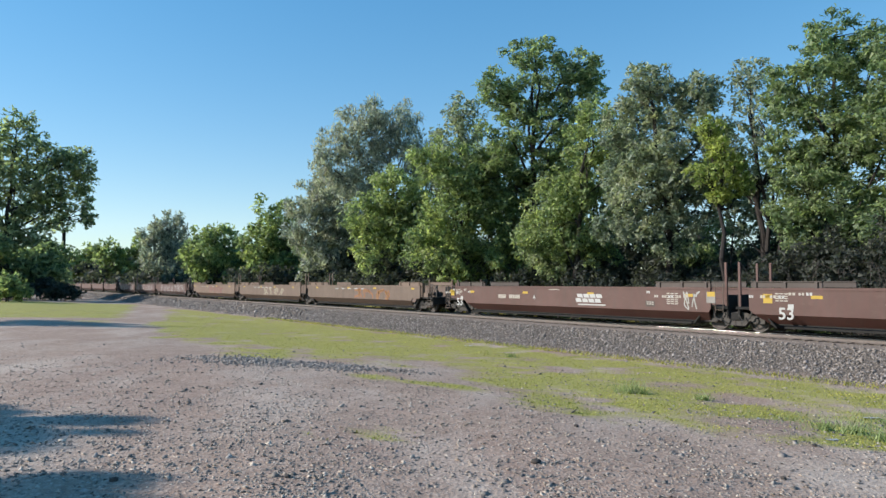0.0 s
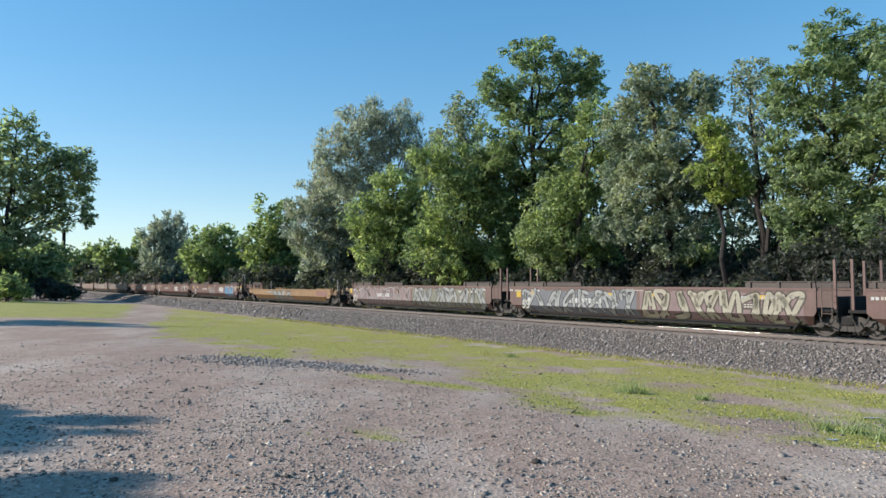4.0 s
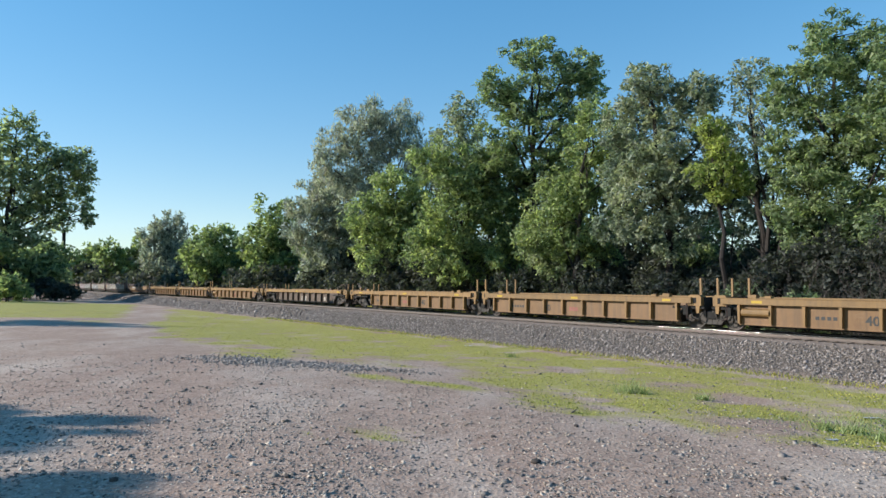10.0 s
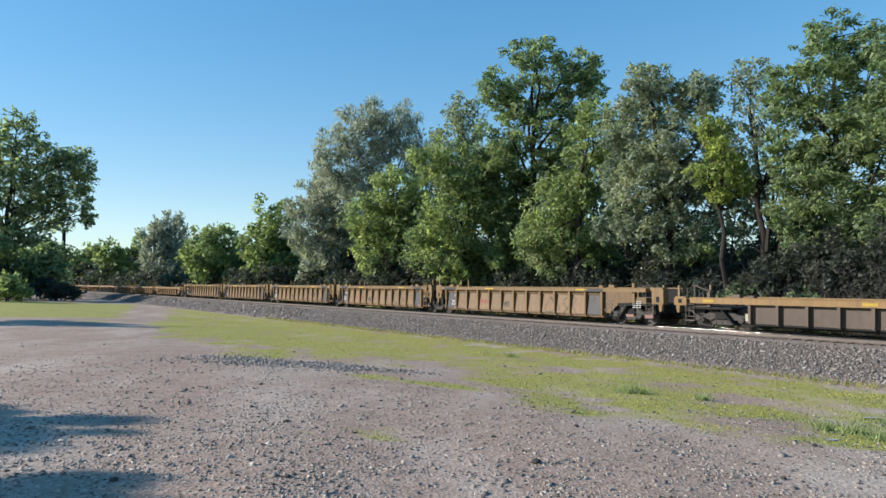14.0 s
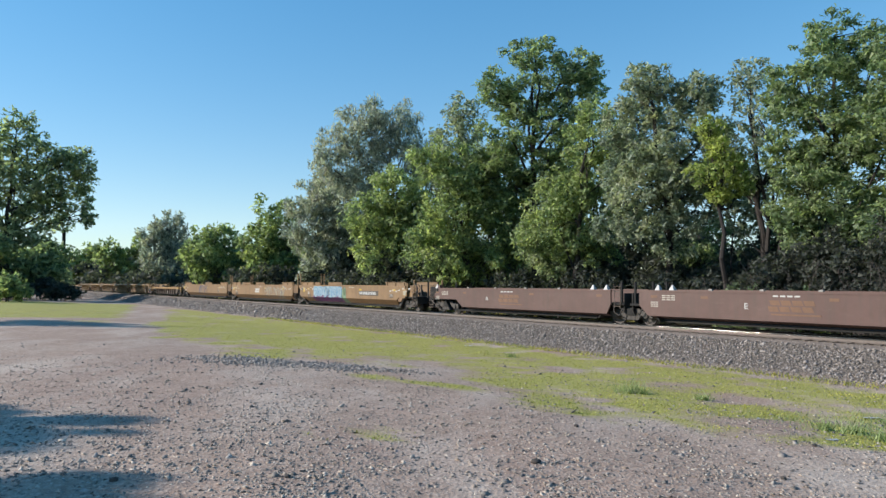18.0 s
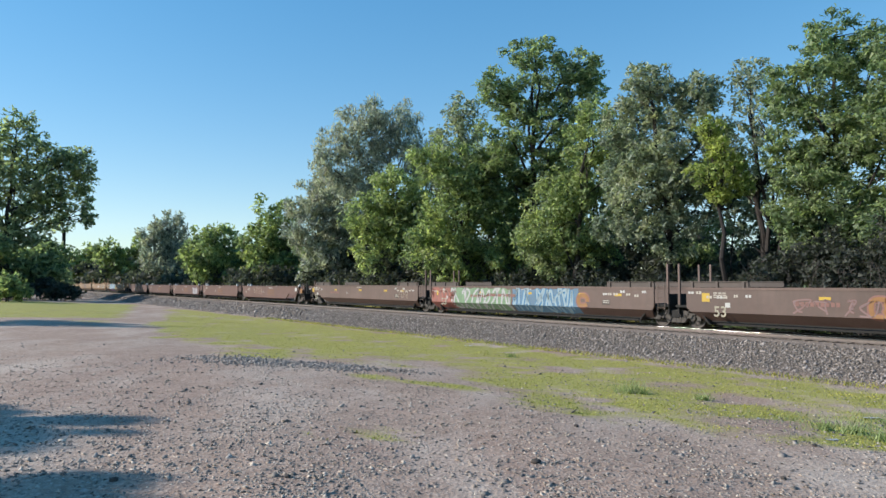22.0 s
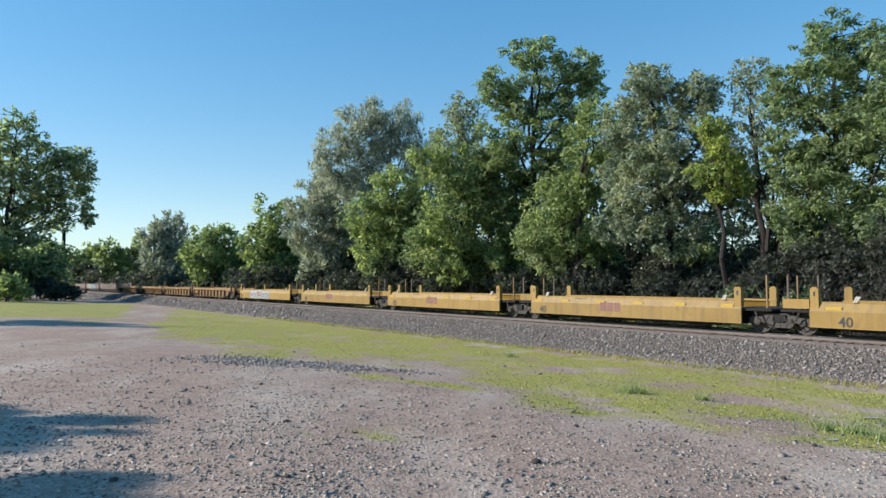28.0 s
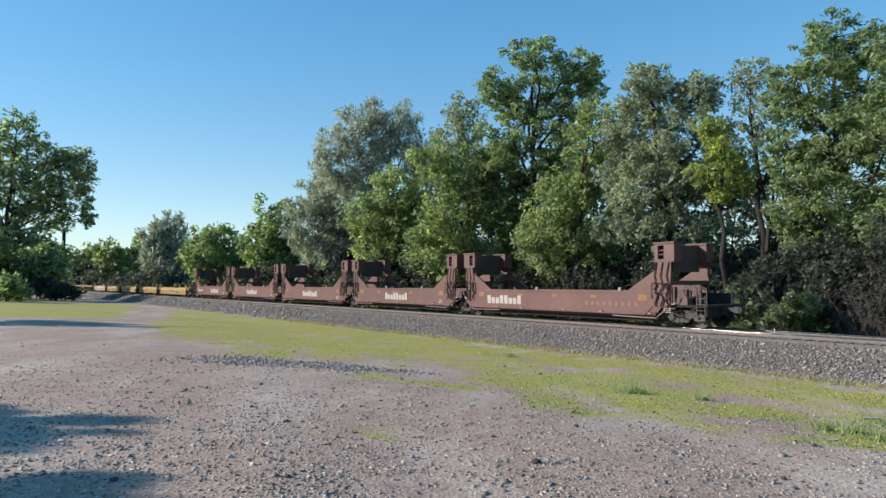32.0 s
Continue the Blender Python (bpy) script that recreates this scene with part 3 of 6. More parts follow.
TREES = [
    ("locust_tree", 20.7, 35.5, [(0.15, 15.38, 2.22, 1.63), (-1.33, 13.31, 2.51, 1.77), (1.77, 13.01, 2.07, 2.66), (-0.44, 10.5, 3.1, 2.22), (2.22, 8.58, 2.07, 2.66), (-1.33, 7.69, 2.36, 1.77), (1.33, 5.03, 2.36, 2.07), (-2.37, 13.02, 0.95, 1.48), (-2.51, 9.77, 1.01, 1.48), (-2.0, 5.8, 1.2, 1.3), (-0.15, 4.44, 1.77, 1.18)], "locust", "tall green locust tree behind the railway", 0.90, 0.13),
    ("locust_tree", 22.8, 31.6, [(0.0, 13.48, 2.37, 2.11), (-0.79, 10.58, 2.37, 2.37), (1.05, 9.0, 2.37, 2.9), (-0.26, 6.09, 2.64, 2.37)], "locust", "dense green locust tree at the end of the tree row", 0.90, 0.13),
    ("ash_tree", 18.8, 39.9, [(-0.43, 14.98, 1.33, 1.16), (-0.27, 12.65, 1.6, 1.66), (-0.93, 9.99, 1.33, 1.5), (0.6, 8.6, 1.2, 0.8), (-0.8, 8.4, 1.0, 0.7)], "grey", "thin sparse grey-green tree with a dark trunk", 0.55, 0.10),
    ("box_elder", 16.1, 38.5, [(-0.74, 11.5, 0.85, 0.95), (-0.2, 10.2, 0.7, 0.7), (-0.9, 8.95, 1.25, 0.75), (0.55, 9.3, 1.2, 0.75), (0.9, 8.2, 0.8, 0.6), (-0.3, 7.7, 0.7, 0.5)], "lime", "slender tree with bright lime-green leaves", 0.75, 0.12),
    ("cottonwood", 14.6, 43.1, [(-1.26, 15.44, 1.62, 1.62), (1.44, 14.0, 1.8, 1.62), (-2.16, 12.74, 2.16, 2.52), (0.72, 10.94, 2.52, 2.52), (-1.44, 8.79, 2.16, 2.16), (1.4, 8.4, 1.9, 1.7), (-0.6, 5.91, 2.4, 1.62), (-3.23, 9.86, 1.44, 1.8), (3.0, 9.6, 1.3, 1.4), (2.8, 11.8, 1.2, 1.4), (-3.2, 6.6, 1.6, 1.5)], "grey", "broad grey-green cottonwood with glittering leaves", 1.2, 0.11),
    ("locust_tree", 7.6, 56.4, [(0.0, 21.71, 2.35, 1.88), (3.05, 20.3, 2.58, 1.88), (4.93, 19.6, 1.41, 1.64), (-3.05, 18.66, 2.11, 1.88), (-0.23, 17.95, 3.29, 2.11), (3.29, 17.25, 2.35, 2.11), (-2.11, 14.9, 2.82, 2.35), (1.64, 14.43, 2.82, 2.35), (-3.06, 12.09, 2.82, 2.35), (0.23, 11.38, 3.29, 2.35), (3.29, 12.56, 2.58, 2.12)], "locust", "tallest tree of the row, green and feathery with layered boughs", 0.90, 0.15),
    ("maple_tree", 9.4, 48.7, [(1.42, 13.84, 2.03, 1.62), (-0.41, 9.58, 2.43, 1.83), (-1.22, 6.74, 2.84, 2.43), (1.83, 8.77, 1.83, 2.43), (1.01, 5.52, 2.43, 2.03), (2.84, 11.41, 1.62, 1.83), (1.01, 11.81, 1.83, 1.42)], "maple", "rounded fresh-green tree standing before the tall ones", 0.90, 0.14),
    ("ash_tree", 2.4, 61.9, [(-0.52, 18.16, 1.81, 1.81), (-1.03, 15.84, 2.32, 2.06), (1.55, 14.04, 2.58, 2.32), (-1.55, 13.01, 2.58, 2.32), (1.03, 10.43, 2.58, 2.32)], "grey", "grey-green ash tree with an airy top", 0.70, 0.14),
    ("sumac_tree", 2.7, 58.0, [(-2.9, 12.84, 2.9, 2.17), (-0.48, 11.39, 2.9, 2.42), (1.93, 10.42, 2.9, 2.42), (-1.93, 8.0, 2.9, 2.42), (1.45, 6.55, 2.9, 2.42), (4.35, 7.52, 2.42, 2.9), (-3.87, 5.59, 2.42, 2.17), (2.9, 4.62, 2.42, 1.69), (-0.97, 4.14, 2.66, 1.45)], "maple", "wide green tree with drooping layered boughs", 1.0, 0.16),
    ("willow_tree", -6.0, 76.1, [(0.0, 20.77, 3.49, 2.85), (-3.17, 19.82, 3.17, 2.85), (-5.71, 17.92, 2.85, 2.22), (1.9, 17.92, 2.54, 2.85), (-2.54, 16.02, 4.44, 2.85), (-6.34, 14.75, 2.85, 2.54), (3.49, 15.39, 2.22, 2.22), (-3.17, 12.53, 3.17, 2.54)], "willow", "tall silvery grey-green willow with a domed crown", 0.70, 0.17),
    ("maple_tree", -4.5, 69.0, [(-0.29, 11.89, 3.45, 2.59), (-2.59, 9.02, 3.16, 2.59), (0.86, 8.44, 3.45, 3.45), (-1.44, 5.57, 3.45, 2.59), (2.59, 7.29, 2.87, 2.87)], "maple", "dense green tree below the willow", 0.90, 0.19),
    ("willow_tree", -14.2, 85.9, [(-1.79, 13.45, 3.58, 2.86), (1.07, 12.74, 4.3, 3.58), (-2.51, 9.87, 3.22, 3.58), (1.79, 8.44, 4.3, 3.58), (-0.36, 5.22, 4.3, 2.51)], "willow", "lower grey-green willow in the tree row", 1.15, 0.2),
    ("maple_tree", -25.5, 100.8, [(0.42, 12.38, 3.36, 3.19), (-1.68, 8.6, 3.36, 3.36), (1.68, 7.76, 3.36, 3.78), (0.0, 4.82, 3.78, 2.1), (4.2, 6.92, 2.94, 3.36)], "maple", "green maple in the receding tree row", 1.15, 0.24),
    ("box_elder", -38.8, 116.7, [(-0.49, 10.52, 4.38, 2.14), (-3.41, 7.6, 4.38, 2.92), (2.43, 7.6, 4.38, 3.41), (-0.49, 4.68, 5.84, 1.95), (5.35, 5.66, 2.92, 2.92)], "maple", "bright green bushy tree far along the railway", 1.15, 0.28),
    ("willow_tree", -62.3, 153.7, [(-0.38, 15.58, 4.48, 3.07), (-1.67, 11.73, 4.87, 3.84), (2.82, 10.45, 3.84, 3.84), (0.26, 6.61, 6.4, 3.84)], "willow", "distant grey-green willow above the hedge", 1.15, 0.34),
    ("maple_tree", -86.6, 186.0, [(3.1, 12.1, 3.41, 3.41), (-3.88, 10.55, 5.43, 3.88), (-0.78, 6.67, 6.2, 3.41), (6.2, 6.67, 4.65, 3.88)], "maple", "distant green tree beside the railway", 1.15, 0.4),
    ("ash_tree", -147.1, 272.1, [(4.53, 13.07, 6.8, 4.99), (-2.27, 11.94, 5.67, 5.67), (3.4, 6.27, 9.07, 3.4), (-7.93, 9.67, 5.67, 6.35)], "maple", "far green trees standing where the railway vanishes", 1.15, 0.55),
    ("ash_tree", -221.2, 377.0, [(0.0, 13.95, 12.57, 9.42), (-6.28, 12.38, 9.42, 7.85)], "grey", "pale green trees at the end of the wood", 1.15, 0.8),
    ("cottonwood", -83.6, 128.8, [(1.61, 31.19, 5.37, 4.83), (7.51, 26.89, 5.90, 4.83), (11.81, 26.89, 4.08, 3.22), (12.88, 23.14, 3.22, 3.00), (11.27, 19.92, 4.08, 3.22), (5.90, 20.99, 5.37, 4.29), (13.95, 16.16, 1.51, 2.36), (1.61, 20.99, 6.44, 6.44), (8.05, 15.62, 4.29, 3.22), (1.61, 13.48, 6.44, 5.37), (-4.83, 26.36, 6.44, 8.59), (3.76, 9.18, 5.37, 5.37), (-2.68, 5.96, 6.44, 6.44), (-3.76, 15.62, 6.44, 6.44), (6.98, 7.04, 3.22, 4.29), (9.12, 3.82, 2.68, 2.36)], "cotton", "very tall grey-green cottonwood at the far edge of the yard", 0.72, 0.27),
    ("cottonwood", -50.2, 44.5, [(0.0, 11.6, 3.2, 2.4), (2.0, 10.2, 2.6, 2.0), (-1.6, 8.6, 3.0, 2.2), (1.0, 6.8, 2.8, 1.8)], "locust", "green cottonwood that shades the grass", 0.90, 0.17),
    ("box_elder", -71.3, 115.0, [(1.92, 5.61, 4.79, 3.35), (4.79, 7.05, 2.4, 2.4), (-1.92, 5.61, 5.75, 3.35), (-7.67, 8.49, 5.75, 5.75)], "locust", "dark shady trees beyond the yard", 1.40, 0.24),
    ("cottonwood", -28.9, 12.3, [(0.0, 8.0, 2.2, 1.8), (1.2, 7.0, 2.0, 1.6), (-1.2, 6.0, 2.4, 1.8), (0.6, 5.2, 2.2, 1.4)], "locust", "green tree beside the yard that shades the gravel", 3.20, 0.14),
    ("cottonwood", -25.0, 8.3, [(0.0, 7.4, 2.0, 1.5), (-1.2, 6.0, 2.2, 1.6), (0.6, 5.2, 1.8, 1.2)], "locust", "smaller green tree beside the yard", 3.20, 0.14),
]
for _i, (_n, _x, _y, _l, _leaf, _label, _d, _s) in enumerate(TREES):
    make_tree(_n, _x, _y, _l, _leaf, _label, 100 + _i, _d, _s, slim=0.3 if "willow" in _n else 0.55, droop=0.8 if "willow" in _n else 0.0)


def shrubs():
    """The undergrowth under the trees, its shade put into the leaf colour, from the yard's end of the row into the
    distance.
    """
    r = random.Random(9)
    s = -16.0
    i = 0
    while s < 260:
        big = 1.0 + max(0, s) / 90
        w = -8.5 - r.uniform(0, 3.0)
        p = place(s, w)
        h = r.uniform(2.6, 4.8) * (1 + 0.25 * (big - 1))
        lobes = [(r.uniform(-1, 1) * 1.2 * big, h * r.uniform(0.2, 0.75), r.uniform(1.0, 1.6) * big, h * r.uniform(0.3, 0.42)) for k in range(5)]
        make_tree("shrub", p.x, p.y, lobes, "dark", "leafy undergrowth shrub behind the track, leaves coloured as in shade", 300 + i, 0.8, 0.11, trunk_r=0.05, sub=0.55, category="shrub", stems=2)["group"] = "undergrowth along the railway"
        s += r.uniform(2.2, 3.4) * big
        i += 1


shrubs()


# dark ones are added where the wood's foot is shaded; shade in leaf colour
for _i, (_k, _p, _h, _leaf) in enumerate([(0.70, 34.4, 5.2, "dark"), (0.655, 34.6, 5.6, "dark"), (0.61, 34.4, 5.0, "dark"), (0.57, 34.8, 5.4, "dark"), (0.53, 33.8, 2.3, "locust"), (0.49, 35.0, 4.2, "dark"), (0.455, 34.4, 2.8, "cotton"), (0.40, 36.0, 3.2, "dark"), (0.33, 36.0, 3.2, "dark"), (0.24, 36.0, 3.2, "dark"), (0.12, 36.2, 3.6, "dark")]):
    _x, _y = plan_from(_k, _p)
    make_tree("shrub", _x, _y, [(-0.9, _h * 0.42, 1.3, _h * 0.42), (0.9, _h * 0.36, 1.3, _h * 0.36), (0.0, _h * 0.7, 1.1, _h * 0.32)], _leaf, "leafy shrub crowding the far side of the track", 860 + _i, 1.1, 0.12, trunk_r=0.05, category="shrub", stems=2)["group"] = "undergrowth along the railway"


for _i, (_x, _y, _h, _leaf, _label) in enumerate([(-62.0, 97.0, 4.2, "maple", "bright green bush at the edge of the yard"), (-68.0, 100.0, 4.6, "maple", "bright green bush at the edge of the yard"), (-65.5, 112.0, 3.6, "dark", "dark low bush beside the yard"), (-63.0, 113.0, 2.4, "dark", "dark low bush beside the yard"),
                                                  (-70.0, 108.0, 4.2, "dark", "dark low bush beside the yard"), (-74.0, 112.0, 6.5, "dark", "dark tall bush beside the yard"), (-70.5, 118.0, 8.5, "dark", "dark tall bush beside the yard"), (-78.0, 116.0, 9.0, "dark", "dark tall bush beside the yard")]):
    make_tree("bush", _x, _y, [(-1.2, _h * 0.45, 1.8, _h * 0.4), (1.2, _h * 0.4, 1.8, _h * 0.38), (0.0, _h * 0.7, 1.6, _h * 0.34)], _leaf, _label, 820 + _i, 0.8, 0.22, trunk_r=0.08, category="bush", stems=2)["group"] = "bushes at the edge of the yard"


def back_row():
    """Trees behind the first row, which close the wood; most have its shade as leaf colour."""
    r = random.Random(23)
    for k, (q, top) in enumerate([(0.70, 11), (0.60, 9), (0.52, 7.5), (0.485, 7.2), (0.445, 5.4), (0.405, 5.0), (0.365, 7.5), (0.31, 9.5), (0.25, 11), (0.17, 12), (0.10, 13), (0.04, 12.5), (-0.01, 13), (-0.06, 13), (-0.11, 12), (-0.16, 12), (-0.21, 9.5), (-0.27, 8.5), (-0.33, 8), (-0.37, 9), (-0.40, 10), (-0.44, 10), (-0.47, 11), (-0.50, 12), (-0.53, 12.5), (-0.555, 14)]):
        x, y = plan_from(q, 43.0 + r.uniform(-1.0, 2.0))
        g = 1 + max(0, y - 50) / 110
        lobes = [(r.uniform(-2.4, 2.4) * g, top * f + r.uniform(-0.5, 0.5), r.uniform(2.0, 2.8) * g, top * 0.14) for f in (0.85, 0.7, 0.58, 0.45, 0.45, 0.3, 0.3, 0.18, 0.18)]
        make_tree("woodland_tree", x, y, lobes, "dark" if k % 3 else "locust", "tree in the shaded second row of the wood", 500 + k, 0.8, 0.17, sub=0.7)["group"] = "second row of trees"


back_row()


def dead_brush(x, y, h, seed, label):
    """A tangle of bare twigs."""
    r = np.random.RandomState(seed)
    root = new("dead_brush")
    root.location = (x, y, ground_at(x, y) - 0.05)
    sh = Shape()
    for k in range(34):
        a, ln = r.uniform(0, 6.28), h * r.uniform(0.4, 1.05)
        d = np.array([math.cos(a) * 0.6, math.sin(a) * 0.45, 1.0])
        p0 = np.array([r.normal(0, 0.6), r.normal(0, 0.4), 0])
        p1 = p0 + d * ln * 0.45 + r.normal(0, 0.25, 3)
        p2 = p1 + d * ln * 0.35 + r.normal(0, 0.4, 3)
        p3 = p2 + r.normal(0, 0.45, 3) + np.array([0, 0, -0.15])
        sh.tube([p0, p1, p2, p3], 0.018, 4, 0.005)
        for j in range(7):
            b = p1 + (p2 - p1) * r.uniform(-0.6, 1.2)
            e = b + r.normal(0, 0.5, 3) + np.array([0, 0, 0.1])
            sh.tube([b, (b + e) / 2 + r.normal(0, 0.12, 3), e], 0.008, 3, 0.003)
    part("twig_tangle", sh, DEADWOOD, root)
    return tagged(root, label, "dead brush", "dead brush under the trees")


for _i, (_k, _p, _h) in enumerate([(0.625, 33.6, 4.6), (0.655, 33.4, 4.2), (0.53, 34.2, 4.6), (0.505, 34.4, 4.2), (0.36, 34.4, 2.6)]):
    _x, _y = plan_from(_k, _p)
    dead_brush(_x, _y, _h, 700 + _i, "tangle of bare grey dead branches")


def bare_tree(x, y, h, seed):
    r = np.random.RandomState(seed)
    root = new("bare_tree")
    root.location = (x, y, ground_at(x, y) - 0.05)
    sh, tw = Shape(), Shape()
    pts = [np.array([r.normal(0, 0.08) * i, r.normal(0, 0.08) * i, h * i / 6]) for i in range(7)]
    sh.tube(pts, 0.2, 7, 0.03)
    for k in range(16):
        i = r.randint(2, 6)
        a = r.uniform(0, 6.28)
        e = pts[i] + np.array([math.cos(a) * 1.4, math.sin(a) * 1.0, 1.4]) * r.uniform(0.6, 1.4)
        m = (pts[i] + e) / 2 + r.normal(0, 0.15, 3)
        tw.tube([pts[i], m, e], 0.06, 5, 0.015)
    part("trunk", sh, BARK, root)
    part("limb_work", tw, BARK, root)
    return tagged(root, "dark bare-limbed trunk showing between the crowns", "tree")


for _i, (_k, _p, _l, _leaf) in enumerate([(0.432, 39.5, [(-0.6, 9.6, 1.5, 1.0), (0.5, 8.4, 1.6, 1.1), (-0.4, 7.2, 1.4, 0.7), (1.2, 6.9, 1.0, 0.6), (0.3, 6.0, 1.3, 0.5)], "grey"),
                                         (0.56, 37.5, [(0.0, 9.0, 1.8, 1.6), (-0.9, 7.0, 1.6, 1.4), (0.9, 5.6, 1.6, 1.4), (-0.4, 4.4, 1.6, 1.0)], "cotton"),
                                         (0.17, 36.5, [(0.0, 7.4, 2.0, 1.6), (-1.4, 5.8, 1.7, 1.4), (1.5, 5.4, 1.7, 1.5), (0.0, 4.0, 2.2, 1.2)], "cotton")]):
    make_tree("young_ash", *plan_from(_k, _p), _l, _leaf, "young grey-green tree filling the gap between trunks", 880 + _i, 0.8, trunk_r=0.09)

bare_tree(*plan_from(0.47, 38.0), 12.5, 1)
bare_tree(*plan_from(0.495, 38.6), 10.5, 2)


def thicket(name, s0, s1, count, size, top, seed):
    """The closed inside of the wood, behind the rows of trees, its deep shade put into the leaf colour."""
    r = np.random.RandomState(seed)
    cs, rs = [], []
    for k in range(count):
        s = s0 + (s1 - s0) * r.uniform(0, 1)
        g = 1 + max(0, s) / 120
        p = place(s, -19 - r.uniform(0, 8))
        cs.append(np.array([p.x, p.y, r.uniform(0.3, top)]))
        rs.append(r.uniform(0.8, 1.5) * g)
    v, f = leaf_cloud(r, cs, rs, 3.4, size)
    tagged(new(name, raw_mesh(name, v, f, LEAF["dark"], 3)), "dense thicket closing the wood behind the trees, leaves coloured as in shade", "thicket", kind="stuff")


thicket("thicket", -28, 55, 520, 0.26, 6.0, 78)
thicket("distant_thicket", 55, 180, 420, 0.42, 7.5, 79)
thicket("far_thicket", 180, 480, 420, 0.95, 10.5, 80)


def far_woods():
    """A low wooded horizon all round, far off."""
    r = np.random.RandomState(77)
    cs, rs = [], []
    for k in range(900):
        a = r.uniform(-1.0, 0.9)
        d = r.uniform(420, 700)
        x, y = math.sin(a) * d, math.cos(a) * d
        h = r.uniform(2, 11)
        cs.append(np.array([x, y, h]))
        rs.append(r.uniform(3, 6))
    v, f = leaf_cloud(r, cs, rs, 3.0, 1.3)
    tagged(new("far_woods", raw_mesh("far_woods", v, f, LEAF["grey"], 3)), "far belt of woods on the horizon", "woods", kind="stuff")


far_woods()


def utility_pole(x, y, h):
    root = new("utility_pole")
    root.location = (x, y, ground_at(x, y) - 0.3)
    part("pole", Shape().tube([(0, 0, 0), (0, 0, h * 0.5), (0, 0, h)], 0.42, 10, 0.34), BLACK, root)
    part("pole_cap", Shape().tube([(0, 0, h - 0.1), (0, 0, h + 0.25)], 0.46, 10, 0.46), BLACK, root)
    return tagged(root, "tall dark pole standing above the distant trees", "pole")


utility_pole(-79.0, 141.0, 14.2)


def litter(x, y, w, d, turn, seed):
    """A crumpled scrap of white paper lying on the ground."""
    r = np.random.RandomState(seed)
    sh = Shape()
    n, m = 5, 4
    g = [[(w * (i / (n - 1) - 0.5) + r.normal(0, 0.01), d * (j / (m - 1) - 0.5) + r.normal(0, 0.01), 0.02 + abs(r.normal(0, 0.006))) for j in range(m)] for i in range(n)]
    v = [p for row in g for p in row] + [(a, b, c - 0.004) for row in g for a, b, c in row]
    k = n * m
    f = [(i * m + j, (i + 1) * m + j, (i + 1) * m + j + 1, i * m + j + 1) for i in range(n - 1) for j in range(m - 1)]
    sh.add(v, f + [tuple(q + k for q in reversed(t)) for t in f])
    ob = new("litter", sh.mesh("litter", WHITE))
    ob.location, ob.rotation_euler = (x, y, ground_at(x, y)), (0, 0, turn)
    tagged(ob, "crumpled white paper scrap lying on the gravel", "litter", "litter on the yard")


litter(1.33, 34.6, 0.42, 0.25, 0.3, 1)
litter(7.35, 12.95, 0.24, 0.09, 0.2, 2)
litter(9.85, 15.75, 0.34, 0.10, -0.1, 3)
litter(7.0, 15.2, 0.12, 0.08, 0.9, 4)


def boulder(x, y, r0, seed):
    r = np.random.RandomState(seed)
    bm = bmesh.new()
    bmesh.ops.create_icosphere(bm, subdivisions=2, radius=r0)
    for v in bm.verts:
        v.co *= r.uniform(0.82, 1.15)
        v.co.z *= 0.65
    me = bpy.data.meshes.new("rock")
    bm.to_mesh(me)
    bm.free()
    me.materials.append(plain("dark_rock", (0.055, 0.045, 0.038), 0.9, 0.0, 0.4, 8.0))
    ob = new("rock", me)
    ob.location = (x, y, ground_at(x, y) + r0 * 0.3)
    tagged(ob, "dark angular rock lying on the gravel", "rock", "rocks on the yard")


for _i, (_x, _y, _r) in enumerate([(1.42, 10.5, 0.075), (-4.35, 9.1, 0.06), (6.6, 12.2, 0.05), (-2.1, 9.3, 0.045), (2.6, 13.4, 0.05), (0.9, 12.3, 0.045), (4.9, 9.9, 0.045)]):
    boulder(_x, _y, _r, 40 + _i)


# ---- the train ----
BROWN = paint("boxcar_brown", (0.072, 0.025, 0.018), amount=0.45)
MUD = paint("dusty_brown", (0.082, 0.047, 0.037), amount=0.4)
MAUVE = paint("faded_mauve", (0.099, 0.052, 0.043), amount=0.4)
TAN = paint("tan_yellow", (0.186, 0.103, 0.040), amount=0.55)
OCHRE = paint("ochre_yellow", (0.201, 0.112, 0.033), amount=0.5)
PANEL = paint("rusty_panel", (0.164, 0.086, 0.031), amount=0.6)
DEEPOCHRE = paint("dull_ochre", (0.164, 0.093, 0.027), amount=0.55)
DEEPPANEL = paint("dirty_ochre_panel", (0.151, 0.083, 0.030), amount=0.6)
DARKPANEL = paint("brown_panel", (0.084, 0.055, 0.039), amount=0.5)
YELLOW = paint("bright_yellow", (0.250, 0.148, 0.021), amount=0.45)
RED = paint("oxide_red", (0.082, 0.035, 0.027), amount=0.45)
SEARED = paint("faded_red", (0.100, 0.035, 0.029), amount=0.45)
SLATE = paint("slate_panel", (0.022, 0.022, 0.027), amount=0.25)
PINKPATCH = paint("pink_patch", (0.208, 0.105, 0.086), amount=0.3)
